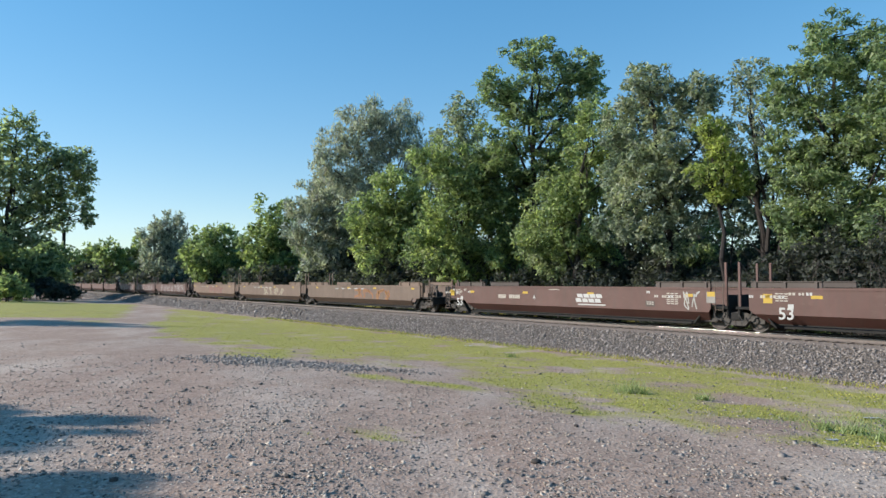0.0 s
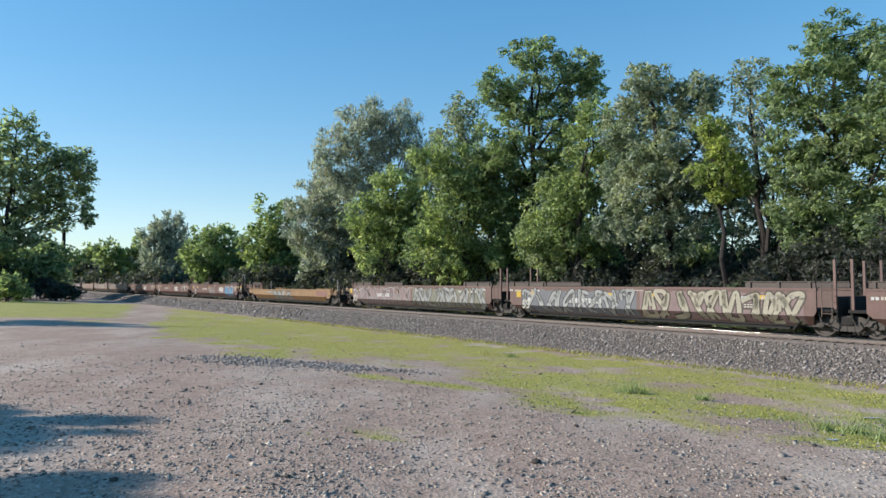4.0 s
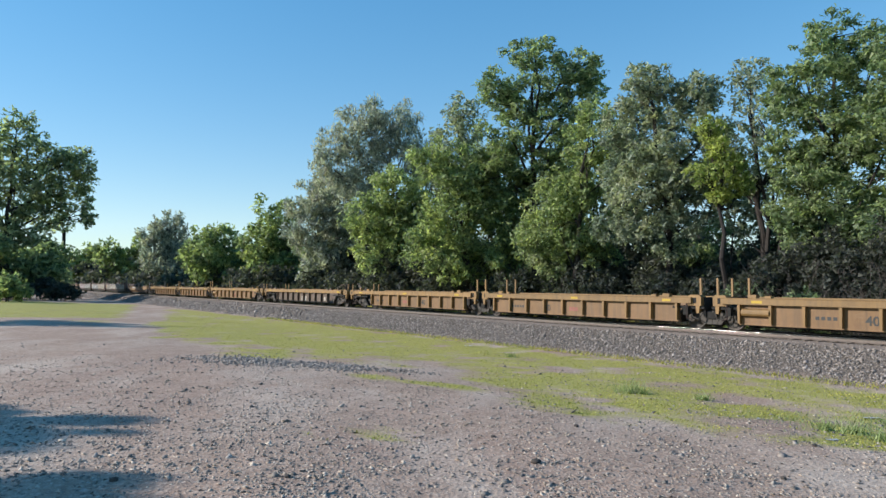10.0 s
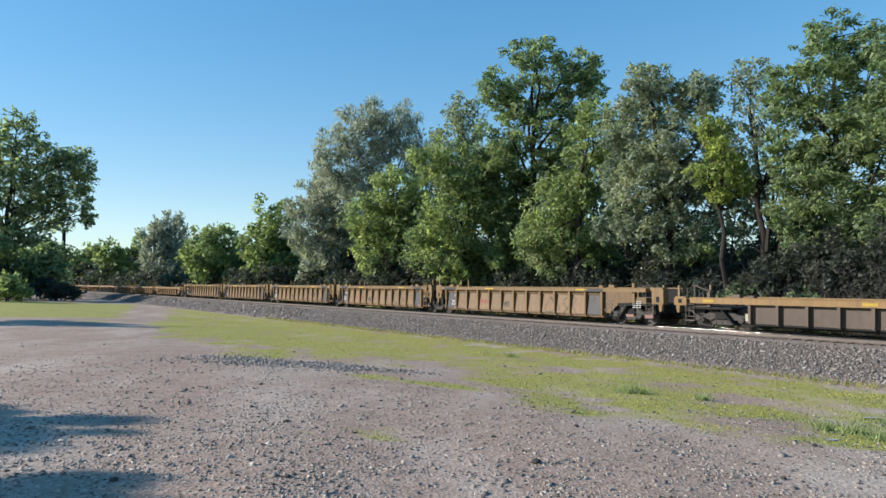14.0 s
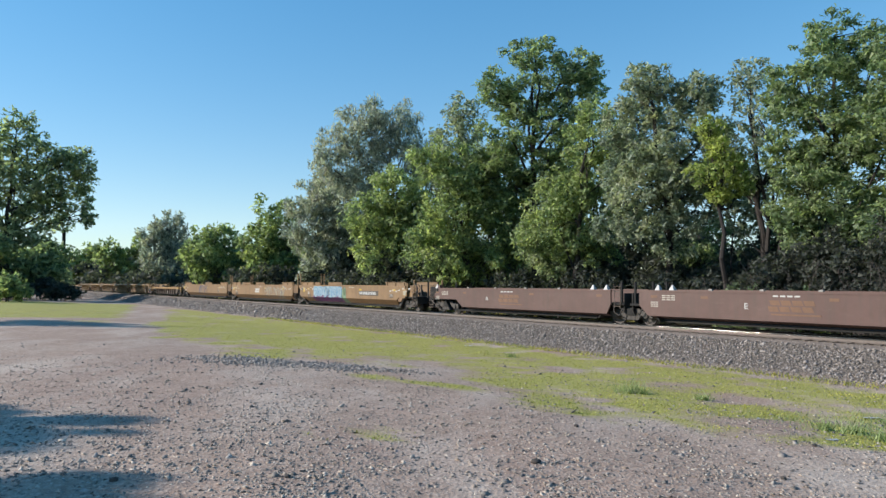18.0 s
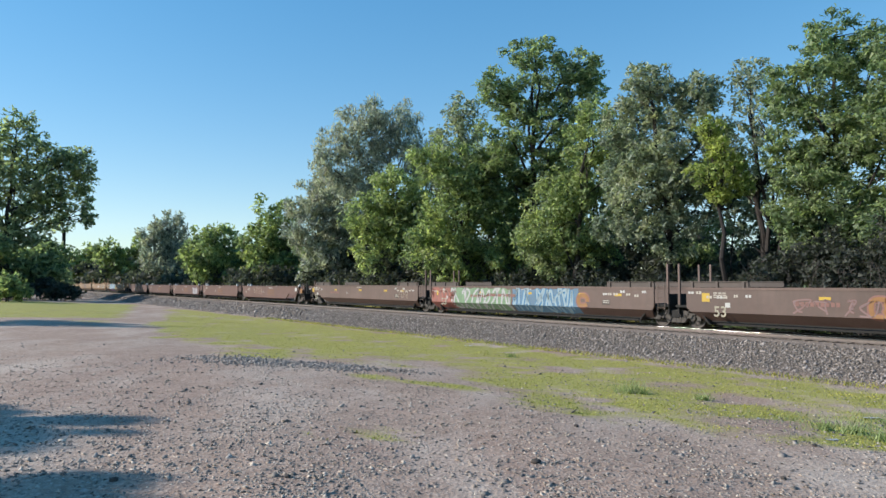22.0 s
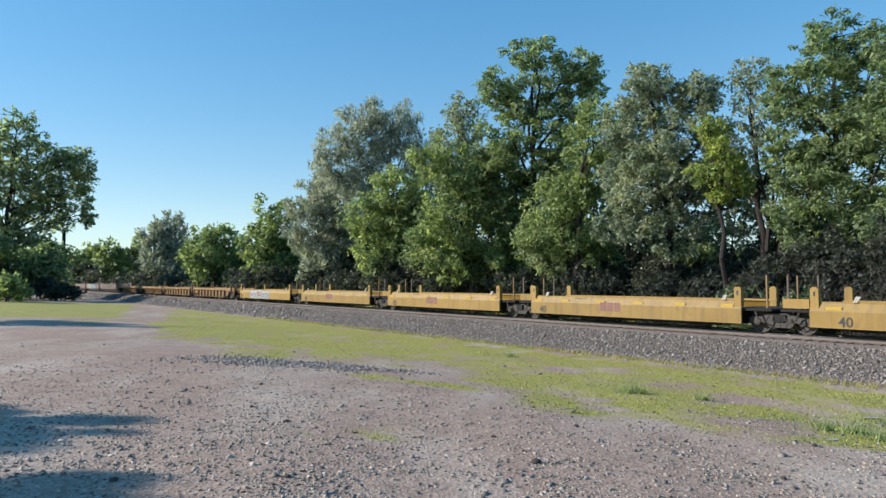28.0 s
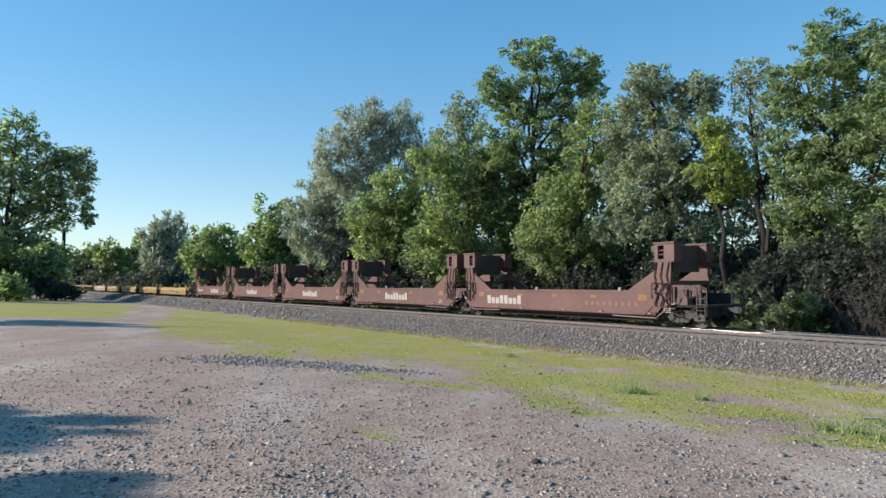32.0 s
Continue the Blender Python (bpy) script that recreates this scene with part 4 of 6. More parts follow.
SPRAY = {k: plain("spray_" + k, c, 0.6, 0.0, 0.22, 3.0) for k, c in {
    "white": (0.311, 0.311, 0.311), "blue": (0.024, 0.132, 0.259), "ice": (0.198, 0.274, 0.321), "purple": (0.103, 0.024, 0.094), "grey": (0.094, 0.099, 0.113),
    "pink": (0.156, 0.101, 0.101), "green": (0.122, 0.198, 0.113), "navy": (0.028, 0.028, 0.075), "orange": (0.212, 0.094, 0.024), "cream": (0.259, 0.236, 0.179), "salmon": (0.236, 0.075, 0.056), "rose": (0.169, 0.075, 0.062), "faint": (0.127, 0.059, 0.028), "soot": (0.047, 0.035, 0.026), "sage": (0.127, 0.125, 0.092), "steelblue": (0.071, 0.137, 0.207), "ink": (0.024, 0.021, 0.024), "mist": (0.203, 0.207, 0.203), "rosy": (0.141, 0.094, 0.094)}.items()}
# tan with the haze of distance put into the paint colour
HAZYTAN = paint("hazed_tan", (0.127, 0.082, 0.059), amount=0.55)
RUSTDARK = plain("dark_lashing_rust", (0.028, 0.014, 0.012), 0.85, 0.0, 0.4, 6.0)
GUIDE = paint("sooty_brown", (0.040, 0.026, 0.021), amount=0.5)
HALF = 1.5


def make_bogie_meshes():
    fr = Shape()
    fr.prism([(-1.25, 0.36), (-1.25, 0.62), (-0.75, 0.66), (-0.45, 0.80), (0.45, 0.80), (0.75, 0.66), (1.25, 0.62), (1.25, 0.36), (1.0, 0.34), (0.62, 0.46), (0.42, 0.24), (-0.42, 0.24), (-0.62, 0.46), (-1.0, 0.34)], -0.07, 0.07)
    fr.lathe((-0.89, 0.0, 0.46), [(0.14, 0.05), (0.14, 0.13), (0.08, 0.15)], 10)
    fr.lathe((0.89, 0.0, 0.46), [(0.14, 0.05), (0.14, 0.13), (0.08, 0.15)], 10)
    ws = Shape()
    for sg in (1, -1):
        ws.lathe((0, sg * 0.75, 0.46), [(0.10, -0.07), (0.46, -0.07), (0.485, -0.045 if sg > 0 else -0.07), (0.46, -0.03), (0.455, 0.065), (0.39, 0.065), (0.36, 0.03), (0.15, 0.03), (0.13, 0.075), (0.10, 0.075)], 20)
    ws.lathe((0, 0, 0.46), [(0.08, -1.0), (0.085, 0), (0.08, 1.0)], 8)
    bo = Shape().box(-0.24, 0.24, -1.15, 1.15, 0.48, 0.76)
    sp = Shape().tube([(0, 0, 0.25), (0, 0, 0.48)], 0.085, 8)
    return {"bolster": bo.mesh("bolster", BLACK), "side_frame": fr.mesh("side_frame", GREASE), "wheelset": ws.mesh("wheelset", WHEEL), "spring": sp.mesh("spring", GREASE)}


BOGIE = make_bogie_meshes()


def bogie(parent, x):
    b = part("bogie", BOGIE["bolster"], BLACK, parent, "four-wheeled steel bogie")
    b.location = (x, 0, 0)
    for sg in (1, -1):
        f = part("side_frame", BOGIE["side_frame"], GREASE, b)
        f.location = (0, sg * 1.0, 0)
        if sg < 0:
            f.rotation_euler = (0, 0, math.pi)
        for xs in (-0.26, 0.0, 0.26):
            part("spring", BOGIE["spring"], GREASE, b).location = (xs, sg * 1.0, 0)
        part("wheelset", BOGIE["wheelset"], WHEEL, b).location = (sg * 0.89, 0, 0)
    return b


def ladder_shape(w, z0, z1, n, r=0.022):
    sh = Shape()
    for x in (-w / 2, w / 2):
        sh.tube([(x, 0, z0), (x, 0, z1)], r, 5)
    for k in range(n):
        z = z0 + (z1 - z0) * (k + 0.5) / n
        sh.tube([(-w / 2, 0, z), (w / 2, 0, z)], r * 0.8, 5)
    return sh


def wheel_shape():
    sh = Shape()
    pts = [(0.28 * math.cos(a), 0, 0.28 * math.sin(a)) for a in [2 * math.pi * k / 16 for k in range(17)]]
    sh.tube(pts, 0.022, 5)
    for k in range(4):
        a = math.pi * k / 2
        sh.tube([(0, 0, 0), (0.28 * math.cos(a), 0, 0.28 * math.sin(a))], 0.014, 4)
    return sh


SHARED = {}


def shared(key, build, mat):
    if key not in SHARED:
        SHARED[key] = build().mesh(key[0], mat)
    return SHARED[key]


TEXTS = {}


def text_mesh(s, mat):
    if (s, mat.name) not in TEXTS:
        cu = bpy.data.curves.new("lettering", "FONT")
        cu.body, cu.size, cu.extrude, cu.offset = s, 1.0, 0.003, 0.015
        cu.resolution_u = 3
        ob = bpy.data.objects.new("lettering", cu)
        scene.collection.objects.link(ob)
        dg = bpy.context.evaluated_depsgraph_get()
        me = bpy.data.meshes.new_from_object(ob.evaluated_get(dg))
        bpy.data.objects.remove(ob)
        me.materials.clear()
        me.materials.append(mat)
        me.transform(Matrix(((-1, 0, 0, 0), (0, 0, 1, 0), (0, 1, 0, 0), (0, 0, 0, 1))))
        TEXTS[(s, mat.name)] = me
    return TEXTS[(s, mat.name)]


class Unit:
    """One well unit of the train; +x is the way it goes, +y the side that faces the yard."""

    def __init__(self, name, kind, L, ends, colour, label):
        self.kind, self.L, self.ends, self.col = kind, L, ends, colour
        self.root = tagged(new(name), label, "train car", "well cars of the freight train")
        spec = {"53": (1.78, 0.76), "48": (1.65, 0.50), "40s": (1.34, 0.80), "rib": (1.38, None), "deep": (1.76, None), "y40": (1.29, 0.95), "sea": (1.60, 0.52)}[kind]
        self.top, self.zb = spec
        self.inset = [{"y40": 1.35, "sea": 0.62}.get(kind, 0.85) if e == "a" else 2.5 if kind == "sea" else 2.05 for e in ends]      # ahead, behind
        self.a, self.b = -L / 2 + self.inset[1], L / 2 - self.inset[0]

    def p(self, name, shape, mat, label=""):
        return part(name, shape, mat, self.root, label)

    def y(self, z):
        """How far out the side is at height z."""
        if self.kind == "rib":
            return 1.33
        if self.kind == "deep":
            return 1.335 + 0.09 * min(1.0, max(0.0, (self.top - 0.36 - z) / (self.top - 0.77)))
        if self.kind == "y40":
            return HALF - 0.16 * max(0.0, z - self.zb) / (self.top - self.zb)
        if self.zb and z < self.zb:
            return HALF - 0.46 * (self.zb - z) / (self.zb - 0.37)
        return HALF

    def at(self, frac):
        return self.L / 2 - frac * self.L

    # -- markings --
    def lettering(self, s, frac, z, size, mat, name="lettering"):
        me = text_mesh(s, mat)
        ob = self.p(name, me, mat)
        y0, y1 = self.y(z), self.y(z + size)
        if self.zb and z < self.zb < z + size:
            y0 = y1 = HALF
        ob.location = (self.at(frac), y0 + 0.008, z)
        ob.rotation_euler = (-math.atan2(y1 - y0, size), 0, 0)
        ob.scale = (size / 0.72, 1, size / 0.72)
        return ob

    def bars(self, frac, z, n, w, h, mat, gap=0.35, slant=0.0, name="stencil", y=None, tall=()):
        x = self.at(frac)
        yy = (self.y(z + h / 2) if y is None else y) + 0.003
        sh = Shape()
        for k in range(n):
            hh = h * (1.0 if not tall or k in tall else 0.72)
            sh.slab([(x, yy, z), (x - w, yy, z), (x - w - slant, yy, z + hh), (x - slant, yy, z + hh)],
                    [(x, yy + 0.004, z), (x - w, yy + 0.004, z), (x - w - slant, yy + 0.004, z + hh), (x - slant, yy + 0.004, z + hh)])
            x -= w * (1 + gap)
            if h >= 0.12:
                self.p(name, sh, mat)
                sh = Shape()
        if h < 0.12:
            tagged(self.p(name, sh, mat), kind="stuff")

    def patch(self, frac, z, w, h, mat, name="reflector", y=None):
        x = self.at(frac)
        yy = (self.y(z) if y is None else y) + 0.002
        return self.p(name, Shape().box(x - w, x, yy, yy + 0.004, z, z + h), mat)

    def marks(self, fracs, z, w=0.42, h=0.12, mat=None):
        for f in fracs:
            self.patch(f, z, w, h, mat or MARK)

    def graffiti(self, f0, f1, z0, z1, fill, line, seed, n=5, thick=0.13, back=None, bubble=False):
        """Sprayed bubble shapes: a darker outline under a lighter stroke, no writing."""
        r = np.random.RandomState(seed)
        x0, x1 = self.at(f0), self.at(f1)
        cell = (x1 - x0) / n
        layers = [(thick * 1.75, line, 0.004), (thick, fill, 0.007)]
        if back:
            sh = Shape()
            m = 24
            top = [(x0 + (x1 - x0) * k / m, z1 + r.uniform(-0.08, 0.05)) for k in range(m + 1)]
            bot = [(x0 + (x1 - x0) * k / m, z0 + r.uniform(-0.03, 0.08)) for k in range(m + 1)]
            for k in range(m):
                zm = self.zb if self.zb and z0 < self.zb < z1 else 0.5 * (z0 + z1)
                for lo, hi in (((bot[k], bot[k + 1]), (zm, zm)), ((zm, zm), (top[k], top[k + 1]))):
                    q = [(bot[k][0], lo[0] if isinstance(lo[0], float) else lo[0][1]), (bot[k + 1][0], lo[1] if isinstance(lo[1], float) else lo[1][1]),
                         (bot[k + 1][0], hi[1] if isinstance(hi[1], float) else hi[1][1]), (bot[k][0], hi[0] if isinstance(hi[0], float) else hi[0][1])]
                    sh.slab([(px, self.y(pz) + 0.001, pz) for px, pz in q], [(px, self.y(pz) + 0.003, pz) for px, pz in q])
            self.p("graffiti_ground", sh, SPRAY[back])
        strokes = []
        for k in range(n):
            cx = x0 + cell * (k + 0.5)
            if bubble:
                a0, span = r.uniform(0, 6.28), r.uniform(4.4, 6.5)
                hz, hx = (z1 - z0) * r.uniform(0.30, 0.40), abs(cell) * r.uniform(0.24, 0.32)
                zc = 0.5 * (z0 + z1) + r.uniform(-0.06, 0.06)
                sq = r.uniform(0.6, 0.95)
                strokes.append([np.array([cx + hx * abs(math.cos(a)) ** sq * math.copysign(1, math.cos(a)), zc + hz * abs(math.sin(a)) ** sq * math.copysign(1, math.sin(a))]) for a in np.linspace(a0, a0 + span, 20)])
                if r.uniform() < 0.65:
                    xo = cx + hx * r.uniform(-0.9, 0.9)
                    strokes.append([np.array([xo + r.uniform(-0.05, 0.05), zc + hz * q]) for q in np.linspace(-1.1, 1.1, 7)])
                continue
            for j in range(2):
                pts = [np.array([cx + cell * r.uniform(-0.5, 0.5), r.uniform(z0, z1)]) for q in range(4)]
                pts[0][1], pts[2][1] = z0 + r.uniform(0, 0.15), z1 - r.uniform(0, 0.15)
                crv = []
                for i in range(3):
                    for t in np.linspace(0, 1, 6, endpoint=False):
                        pa, pb, pc, pd = pts[max(i - 1, 0)], pts[i], pts[i + 1], pts[min(i + 2, 3)]
                        crv.append(0.5 * (2 * pb + (pc - pa) * t + (2 * pa - 5 * pb + 4 * pc - pd) * t * t + (3 * pb - pa - 3 * pc + pd) * t ** 3))
                strokes.append(crv + [pts[3]])
        for crv in strokes:
            for wd, mat, off in layers:
                v = []
                m = 5 if wd > 0.12 else 2
                fine = [crv[0]]
                for qa, qb in zip(crv[:-1], crv[1:]):
                    fine += [(qa + qb) / 2, qb]
                for i, q in enumerate(fine):
                    d = fine[min(i + 1, len(fine) - 1)] - fine[max(i - 1, 0)]
                    d = d / (np.linalg.norm(d) + 1e-6)
                    for j in range(m):
                        e = q + np.array([-d[1], d[0]]) * (0.5 - j / (m - 1)) * wd
                        e[1] = min(max(e[1], 0.40), self.top - 0.03)
                        fold = 0.012 * max(0.0, 1 - abs(e[1] - self.zb) / 0.12) if self.zb else 0.0
                        v.append((e[0], self.y(e[1]) + off + fold, e[1]))
                sh = Shape().add(v, [(m * i + j, m * i + j + 1, m * i + m + j + 1, m * i + m + j) for i in range(len(fine) - 1) for j in range(m - 1)])
                self.p("graffiti_stroke", sh, SPRAY[mat])

    # -- body --
    def smooth_sides(self):
        a, b, top, zb = self.a, self.b, self.top, self.zb
        cut = [0.62 if e == "a" else 2.7 if self.kind == "48" else 1.55 for e in self.ends]
        if self.ends[1] == "a":
            cut[1] = 0.32
        if self.kind == "y40":
            cut = [0.05, 0.05]
        z1 = {"40s": 0.92, "48": 0.95}.get(self.kind, 0.92)
        flat = [0.01 if e == "a" or self.kind == "y40" else (1.9 if self.kind == "48" else 0.95) for e in self.ends]
        back = lambda k, z: flat[k] + (cut[k] - flat[k]) * max(0.0, z1 - z) / (z1 - 0.37)
        for sg in (1, -1):
            sh = Shape()
            if self.kind == "y40":
                sh.box(a, b, sg * (HALF - 0.08), sg * HALF, 0.37, zb)
                zo = [(b, zb), (a, zb), (a, top), (b, top)]
                sh.slab([(x, sg * (HALF if z == zb else HALF - 0.16), z) for x, z in zo], [(x, sg * (HALF - 0.08 if z == zb else HALF - 0.24), z) for x, z in zo])
            elif zb:
                sh.prism([(a, top), (b, top), (b, z1), (b - flat[0], z1), (b - back(0, zb), zb), (a + back(1, zb), zb), (a + flat[1], z1), (a, z1)], sg * (HALF - 0.08), sg * HALF)
                zo = [(b - back(0, zb), zb), (a + back(1, zb), zb), (a + cut[1], 0.37), (b - cut[0], 0.37)]
                sh.slab([(x, sg * (HALF if z == zb else HALF - 0.46), z) for x, z in zo], [(x, sg * (HALF - 0.08 if z == zb else HALF - 0.54), z) for x, z in zo])
            else:
                sh.prism([(a, top), (b, top), (b, z1), (b - flat[0], z1), (b - cut[0], 0.37), (a + cut[1], 0.37), (a + flat[1], z1), (a, z1)], sg * (HALF - 0.08), sg * HALF)
            self.p("side_wall", sh, self.col)
            yt = HALF - (0.16 if self.kind == "y40" else 0)
            ch = Shape().box(a - 0.02, b + 0.02, sg * (yt - 0.12), sg * (yt + 0.022), top - 0.07, top + 0.015)
            self.p("top_chord", ch, self.col)
            if self.kind == "y40":
                self.p("side_sill", Shape().box(a, b, sg * (HALF - 0.2), sg * (HALF + 0.03), 0.355, 0.385), self.col)
            else:
                yb = HALF - 0.46 if zb else HALF - 0.02
                self.p("side_sill", Shape().box(a + cut[1], b - cut[0], sg * (yb - 0.12), sg * (yb + 0.03), 0.34, 0.39), BLACK)

    def rib_sides(self):
        top, deep = self.top, self.kind == "deep"
        a, b = self.a, self.b
        pa = a + (0.55 if self.ends[1] == "a" else 1.7)
        pb = b - (0.55 if self.ends[0] == "a" else 1.7)
        ch = 0.20 if deep else 0.26
        ca, cb = [0.15 if e == "a" else 0.9 for e in (self.ends[1], self.ends[0])]
        n = 12 if deep else 9
        panel = DARKPANEL if self.col is DARKPANEL else DEEPPANEL if deep else PANEL
        chord = OCHRE if self.col is DARKPANEL else self.col
        rm = shared(("rib", self.kind), lambda: Shape().prism([(-0.04, 0.36), (0.04, 0.36), (0.06, top - ch), (-0.06, top - ch)], -0.10, 0.07), self.col)
        if self.col is not OCHRE:
            rm = shared(("rib", self.kind, self.col.name), lambda: Shape().prism([(-0.04, 0.36), (0.04, 0.36), (0.06, top - ch), (-0.06, top - ch)], -0.10, 0.07), self.col)
        for sg in (1, -1):
            self.p("side_panel", Shape().box(pa, pb, sg * 1.25, sg * 1.33, 0.35, top - ch), panel)
            self.p("top_chord", Shape().slab([(x, sg * y, z) for x, y, z in ((a - ca, 1.24, top - ch), (a - ca, 1.53, top - ch), (a - ca, 1.53, top - 0.04), (a - ca, 1.49, top), (a - ca, 1.24, top))],
                                             [(x, sg * y, z) for x, y, z in ((b + cb, 1.24, top - ch), (b + cb, 1.53, top - ch), (b + cb, 1.53, top - 0.04), (b + cb, 1.49, top), (b + cb, 1.24, top))]), chord)
            self.p("side_sill", Shape().box(pa, pb, sg * 1.2, sg * 1.345, 0.30, 0.37), BLACK if self.col is DARKPANEL else panel)
            for k in range(n + 1):
                rib = self.p("rib", rm, self.col)
                rib.location = (pa + 0.07 + (pb - pa - 0.14) * k / n, sg * 1.43, 0)
            if deep:
                rail = Shape().box(pa, pb, sg * 1.335, sg * 1.40, top - ch - 0.14, top - ch - 0.09)
                self.p("panel_ledge", rail, chord)
        if deep:
            w = (pb - pa - 0.14) / n
            zt, zl = top - ch - 0.16, 0.41
            pm = shared(("pressed_panel", round(w, 2)), lambda: Shape().slab([(-0.36 * w, 1.335, zt), (0.36 * w, 1.335, zt), (0.43 * w, 1.425, zl), (-0.43 * w, 1.425, zl)],
                                                                            [(-0.36 * w, 1.328, zt), (0.36 * w, 1.328, zt), (0.43 * w, 1.328, zl), (-0.43 * w, 1.328, zl)]), panel)
            ps = shared(("pressed_panel", "slate", round(w, 2)), lambda: Shape().slab([(-0.40 * w, 1.335, zt), (0.40 * w, 1.335, zt), (0.43 * w, 1.425, zl), (-0.43 * w, 1.425, zl)],
                                                                                     [(-0.40 * w, 1.328, zt), (0.40 * w, 1.328, zt), (0.43 * w, 1.328, zl), (-0.43 * w, 1.328, zl)]), SLATE)
            for k in range(n):
                for sg in (1, -1):
                    dark = k in (0, n - 1)
                    pl = self.p("pressed_panel", ps if dark else pm, panel, "slate-blue painted panel" if dark else "")
                    pl.location = (pa + 0.07 + w * (k + 0.5), 0, 0)
                    pl.rotation_euler = (0, 0, 0 if sg > 0 else math.pi)
            w = (pb - pa) / n
            for k in (0, n - 1):
                x = pb - k * w
                self.p("chord_band", Shape().box(x - w - 0.05, x + 0.05, 1.532, 1.537, top - ch + 0.003, top - 0.045), SLATE)
        self.pa, self.pb = pa, pb

    def floor_and_ends(self):
        a, b, top = self.a, self.b, self.top
        self.p("well_floor", Shape().box(a + 1.2, b - 1.2, -1.1, 1.1, 0.22, 0.30), BLACK)
        for e, x, sg in ((self.ends[0], b, 1), (self.ends[1], a, -1)):
            end = sg * self.L / 2
            deck = 1.02 if top > 1.4 else 0.98
            plat = Shape()
            plat.box(x - sg * 0.9, end - sg * (0.18 if e == "a" else 0.75), -1.34, 1.34, deck - 0.10, deck)
            plat.box(x - sg * 0.2, end - sg * (0.12 if e == "a" else 0.6), -0.32, 0.32, 0.62, deck - 0.1)
            self.p("end_platform", plat, BLACK)
            bk = Shape().slab([(x - sg * 1.0, -1.3, 0.25), (x - sg * 1.0, 1.3, 0.25), (x - sg * 0.35, 1.3, deck), (x - sg * 0.35, -1.3, deck)],
                              [(x - sg * 0.92, -1.3, 0.25), (x - sg * 0.92, 1.3, 0.25), (x - sg * 0.27, 1.3, deck), (x - sg * 0.27, -1.3, deck)])
            self.p("end_bulkhead", bk, BLACK)
            if self.kind != "y40":
                k0 = 0.2 if e == "a" else 0.85
                # black plate added to fill the joint with its shade
                self.p("draft_plate", Shape().box(end - sg * k0, end - sg * (k0 + 0.08), -1.22, 1.22, 0.55, min(1.5, top) if e == "a" else 0.98), BLACK)
            if e == "c":
                cp = Shape().box(end - sg * 0.9, end - sg * 0.25, -0.09, 0.09, 0.74, 0.92)
                cp.prism([(end - sg * 0.28, 0.70), (end + sg * 0.03, 0.70), (end + sg * 0.06, 0.84), (end + sg * 0.03, 0.97), (end - sg * 0.28, 0.97)], -0.16, 0.15)
                self.p("coupler", cp, GREASE, "rusty knuckle coupler")
                self.p("air_hose", Shape().tube([(end - sg * 0.6, 0.35, 0.72), (end - sg * 0.3, 0.36, 0.45), (end, 0.3, 0.40)], 0.03, 5), BLACK)
                bogie(self.root, sg * (self.L / 2 - 2.35))
                lad = self.p("ladder", shared(("ladder", "end"), lambda: ladder_shape(0.40, 0.42, 1.45, 4, 0.018), RUSTY), RUSTY)
                lad.location = (end - sg * 1.05, HALF - 0.12, 0)
                st = Shape().box(end - sg * 1.3, end - sg * 0.85, HALF - 0.28, HALF - 0.05, 0.36, 0.40)
                self.p("step", st, RUSTY)
                hr = Shape().tube([(end - sg * 0.85, 1.25, 0.98), (end - sg * 0.85, 1.25, 1.72), (end - sg * 1.2, 1.25, 1.9), (x + sg * 0.1, 1.25, 1.62)], 0.025, 5)
                self.p("handrail", hr, RUSTY)
                if sg < 0 and self.kind == "53" and self.col in (BROWN, MAUVE, MUD):
                    xe = x + sg * 0.75
                    self.p("arched_rail", Shape().tube([(xe, 1.22, 1.0), (xe, 1.22, 2.86), (xe + sg * 0.1, 1.22, 2.95), (xe + sg * 0.55, 1.22, 2.88), (xe + sg * 1.0, 1.22, 2.45), (xe + sg * 1.02, 1.22, 1.3)], 0.032, 6), GREYPOST, "bent grey steel hand rail")
                    self.p("rail_post", Shape().box(xe - 0.06, xe + 0.06, 1.05, 1.17, 1.0, 2.75), GUIDE)
                self.p("handrail", Shape().tube([(end - sg * 0.82, 1.2, 1.05), (end - sg * 0.82, -1.2, 1.05)], 0.025, 5), RUSTY)
                self.p("brake_cylinder", Shape().tube([(x + sg * 0.25, 0.4, deck + 0.2), (x + sg * 1.0, 0.4, deck + 0.2)], 0.16, 10), GREASE)
                self.p("pipe_bracket", Shape().tube([(x + sg * 0.1, 1.3, 0.62), (x + sg * 0.5, 1.36, 0.5), (x + sg * 0.9, 1.34, 0.75), (x + sg * 1.15, 1.3, 0.9)], 0.03, 5), GREASE)
                self.p("corner_stanchion", Shape().box(x + sg * 0.02, x + sg * 0.16, 1.18, 1.4, deck, top + 0.22), self.col)
                if sg < 0 and self.kind != "y40":
                    bw = self.p("brake_wheel", shared(("brake_wheel",), wheel_shape, GREASE), GREASE)
                    bw.location, bw.rotation_euler = (x + sg * 0.7, 1.0, 1.62), (0, 0, 0.5)
                    self.p("wheel_stand", Shape().tube([(x + sg * 0.7, 0.96, 1.0), (x + sg * 0.7, 0.96, 1.66)], 0.04, 5), GREASE)
                # added black sheet gives the coupler end its dark, shaded background
                self.p("rigging_plate", Shape().box(x + sg * 0.05, end - sg * 0.8, -0.7, -0.62, 0.3, top - 0.05), BLACK)
                for q, yq, zq in ((0.35, 0.7, 1.7), (0.8, 0.55, 1.5), (1.05, 0.8, 1.85)):
                    self.p("rigging_post", Shape().box(x + sg * q, x + sg * (q + 0.09), yq, yq + 0.09, 0.55, zq), GREASE)
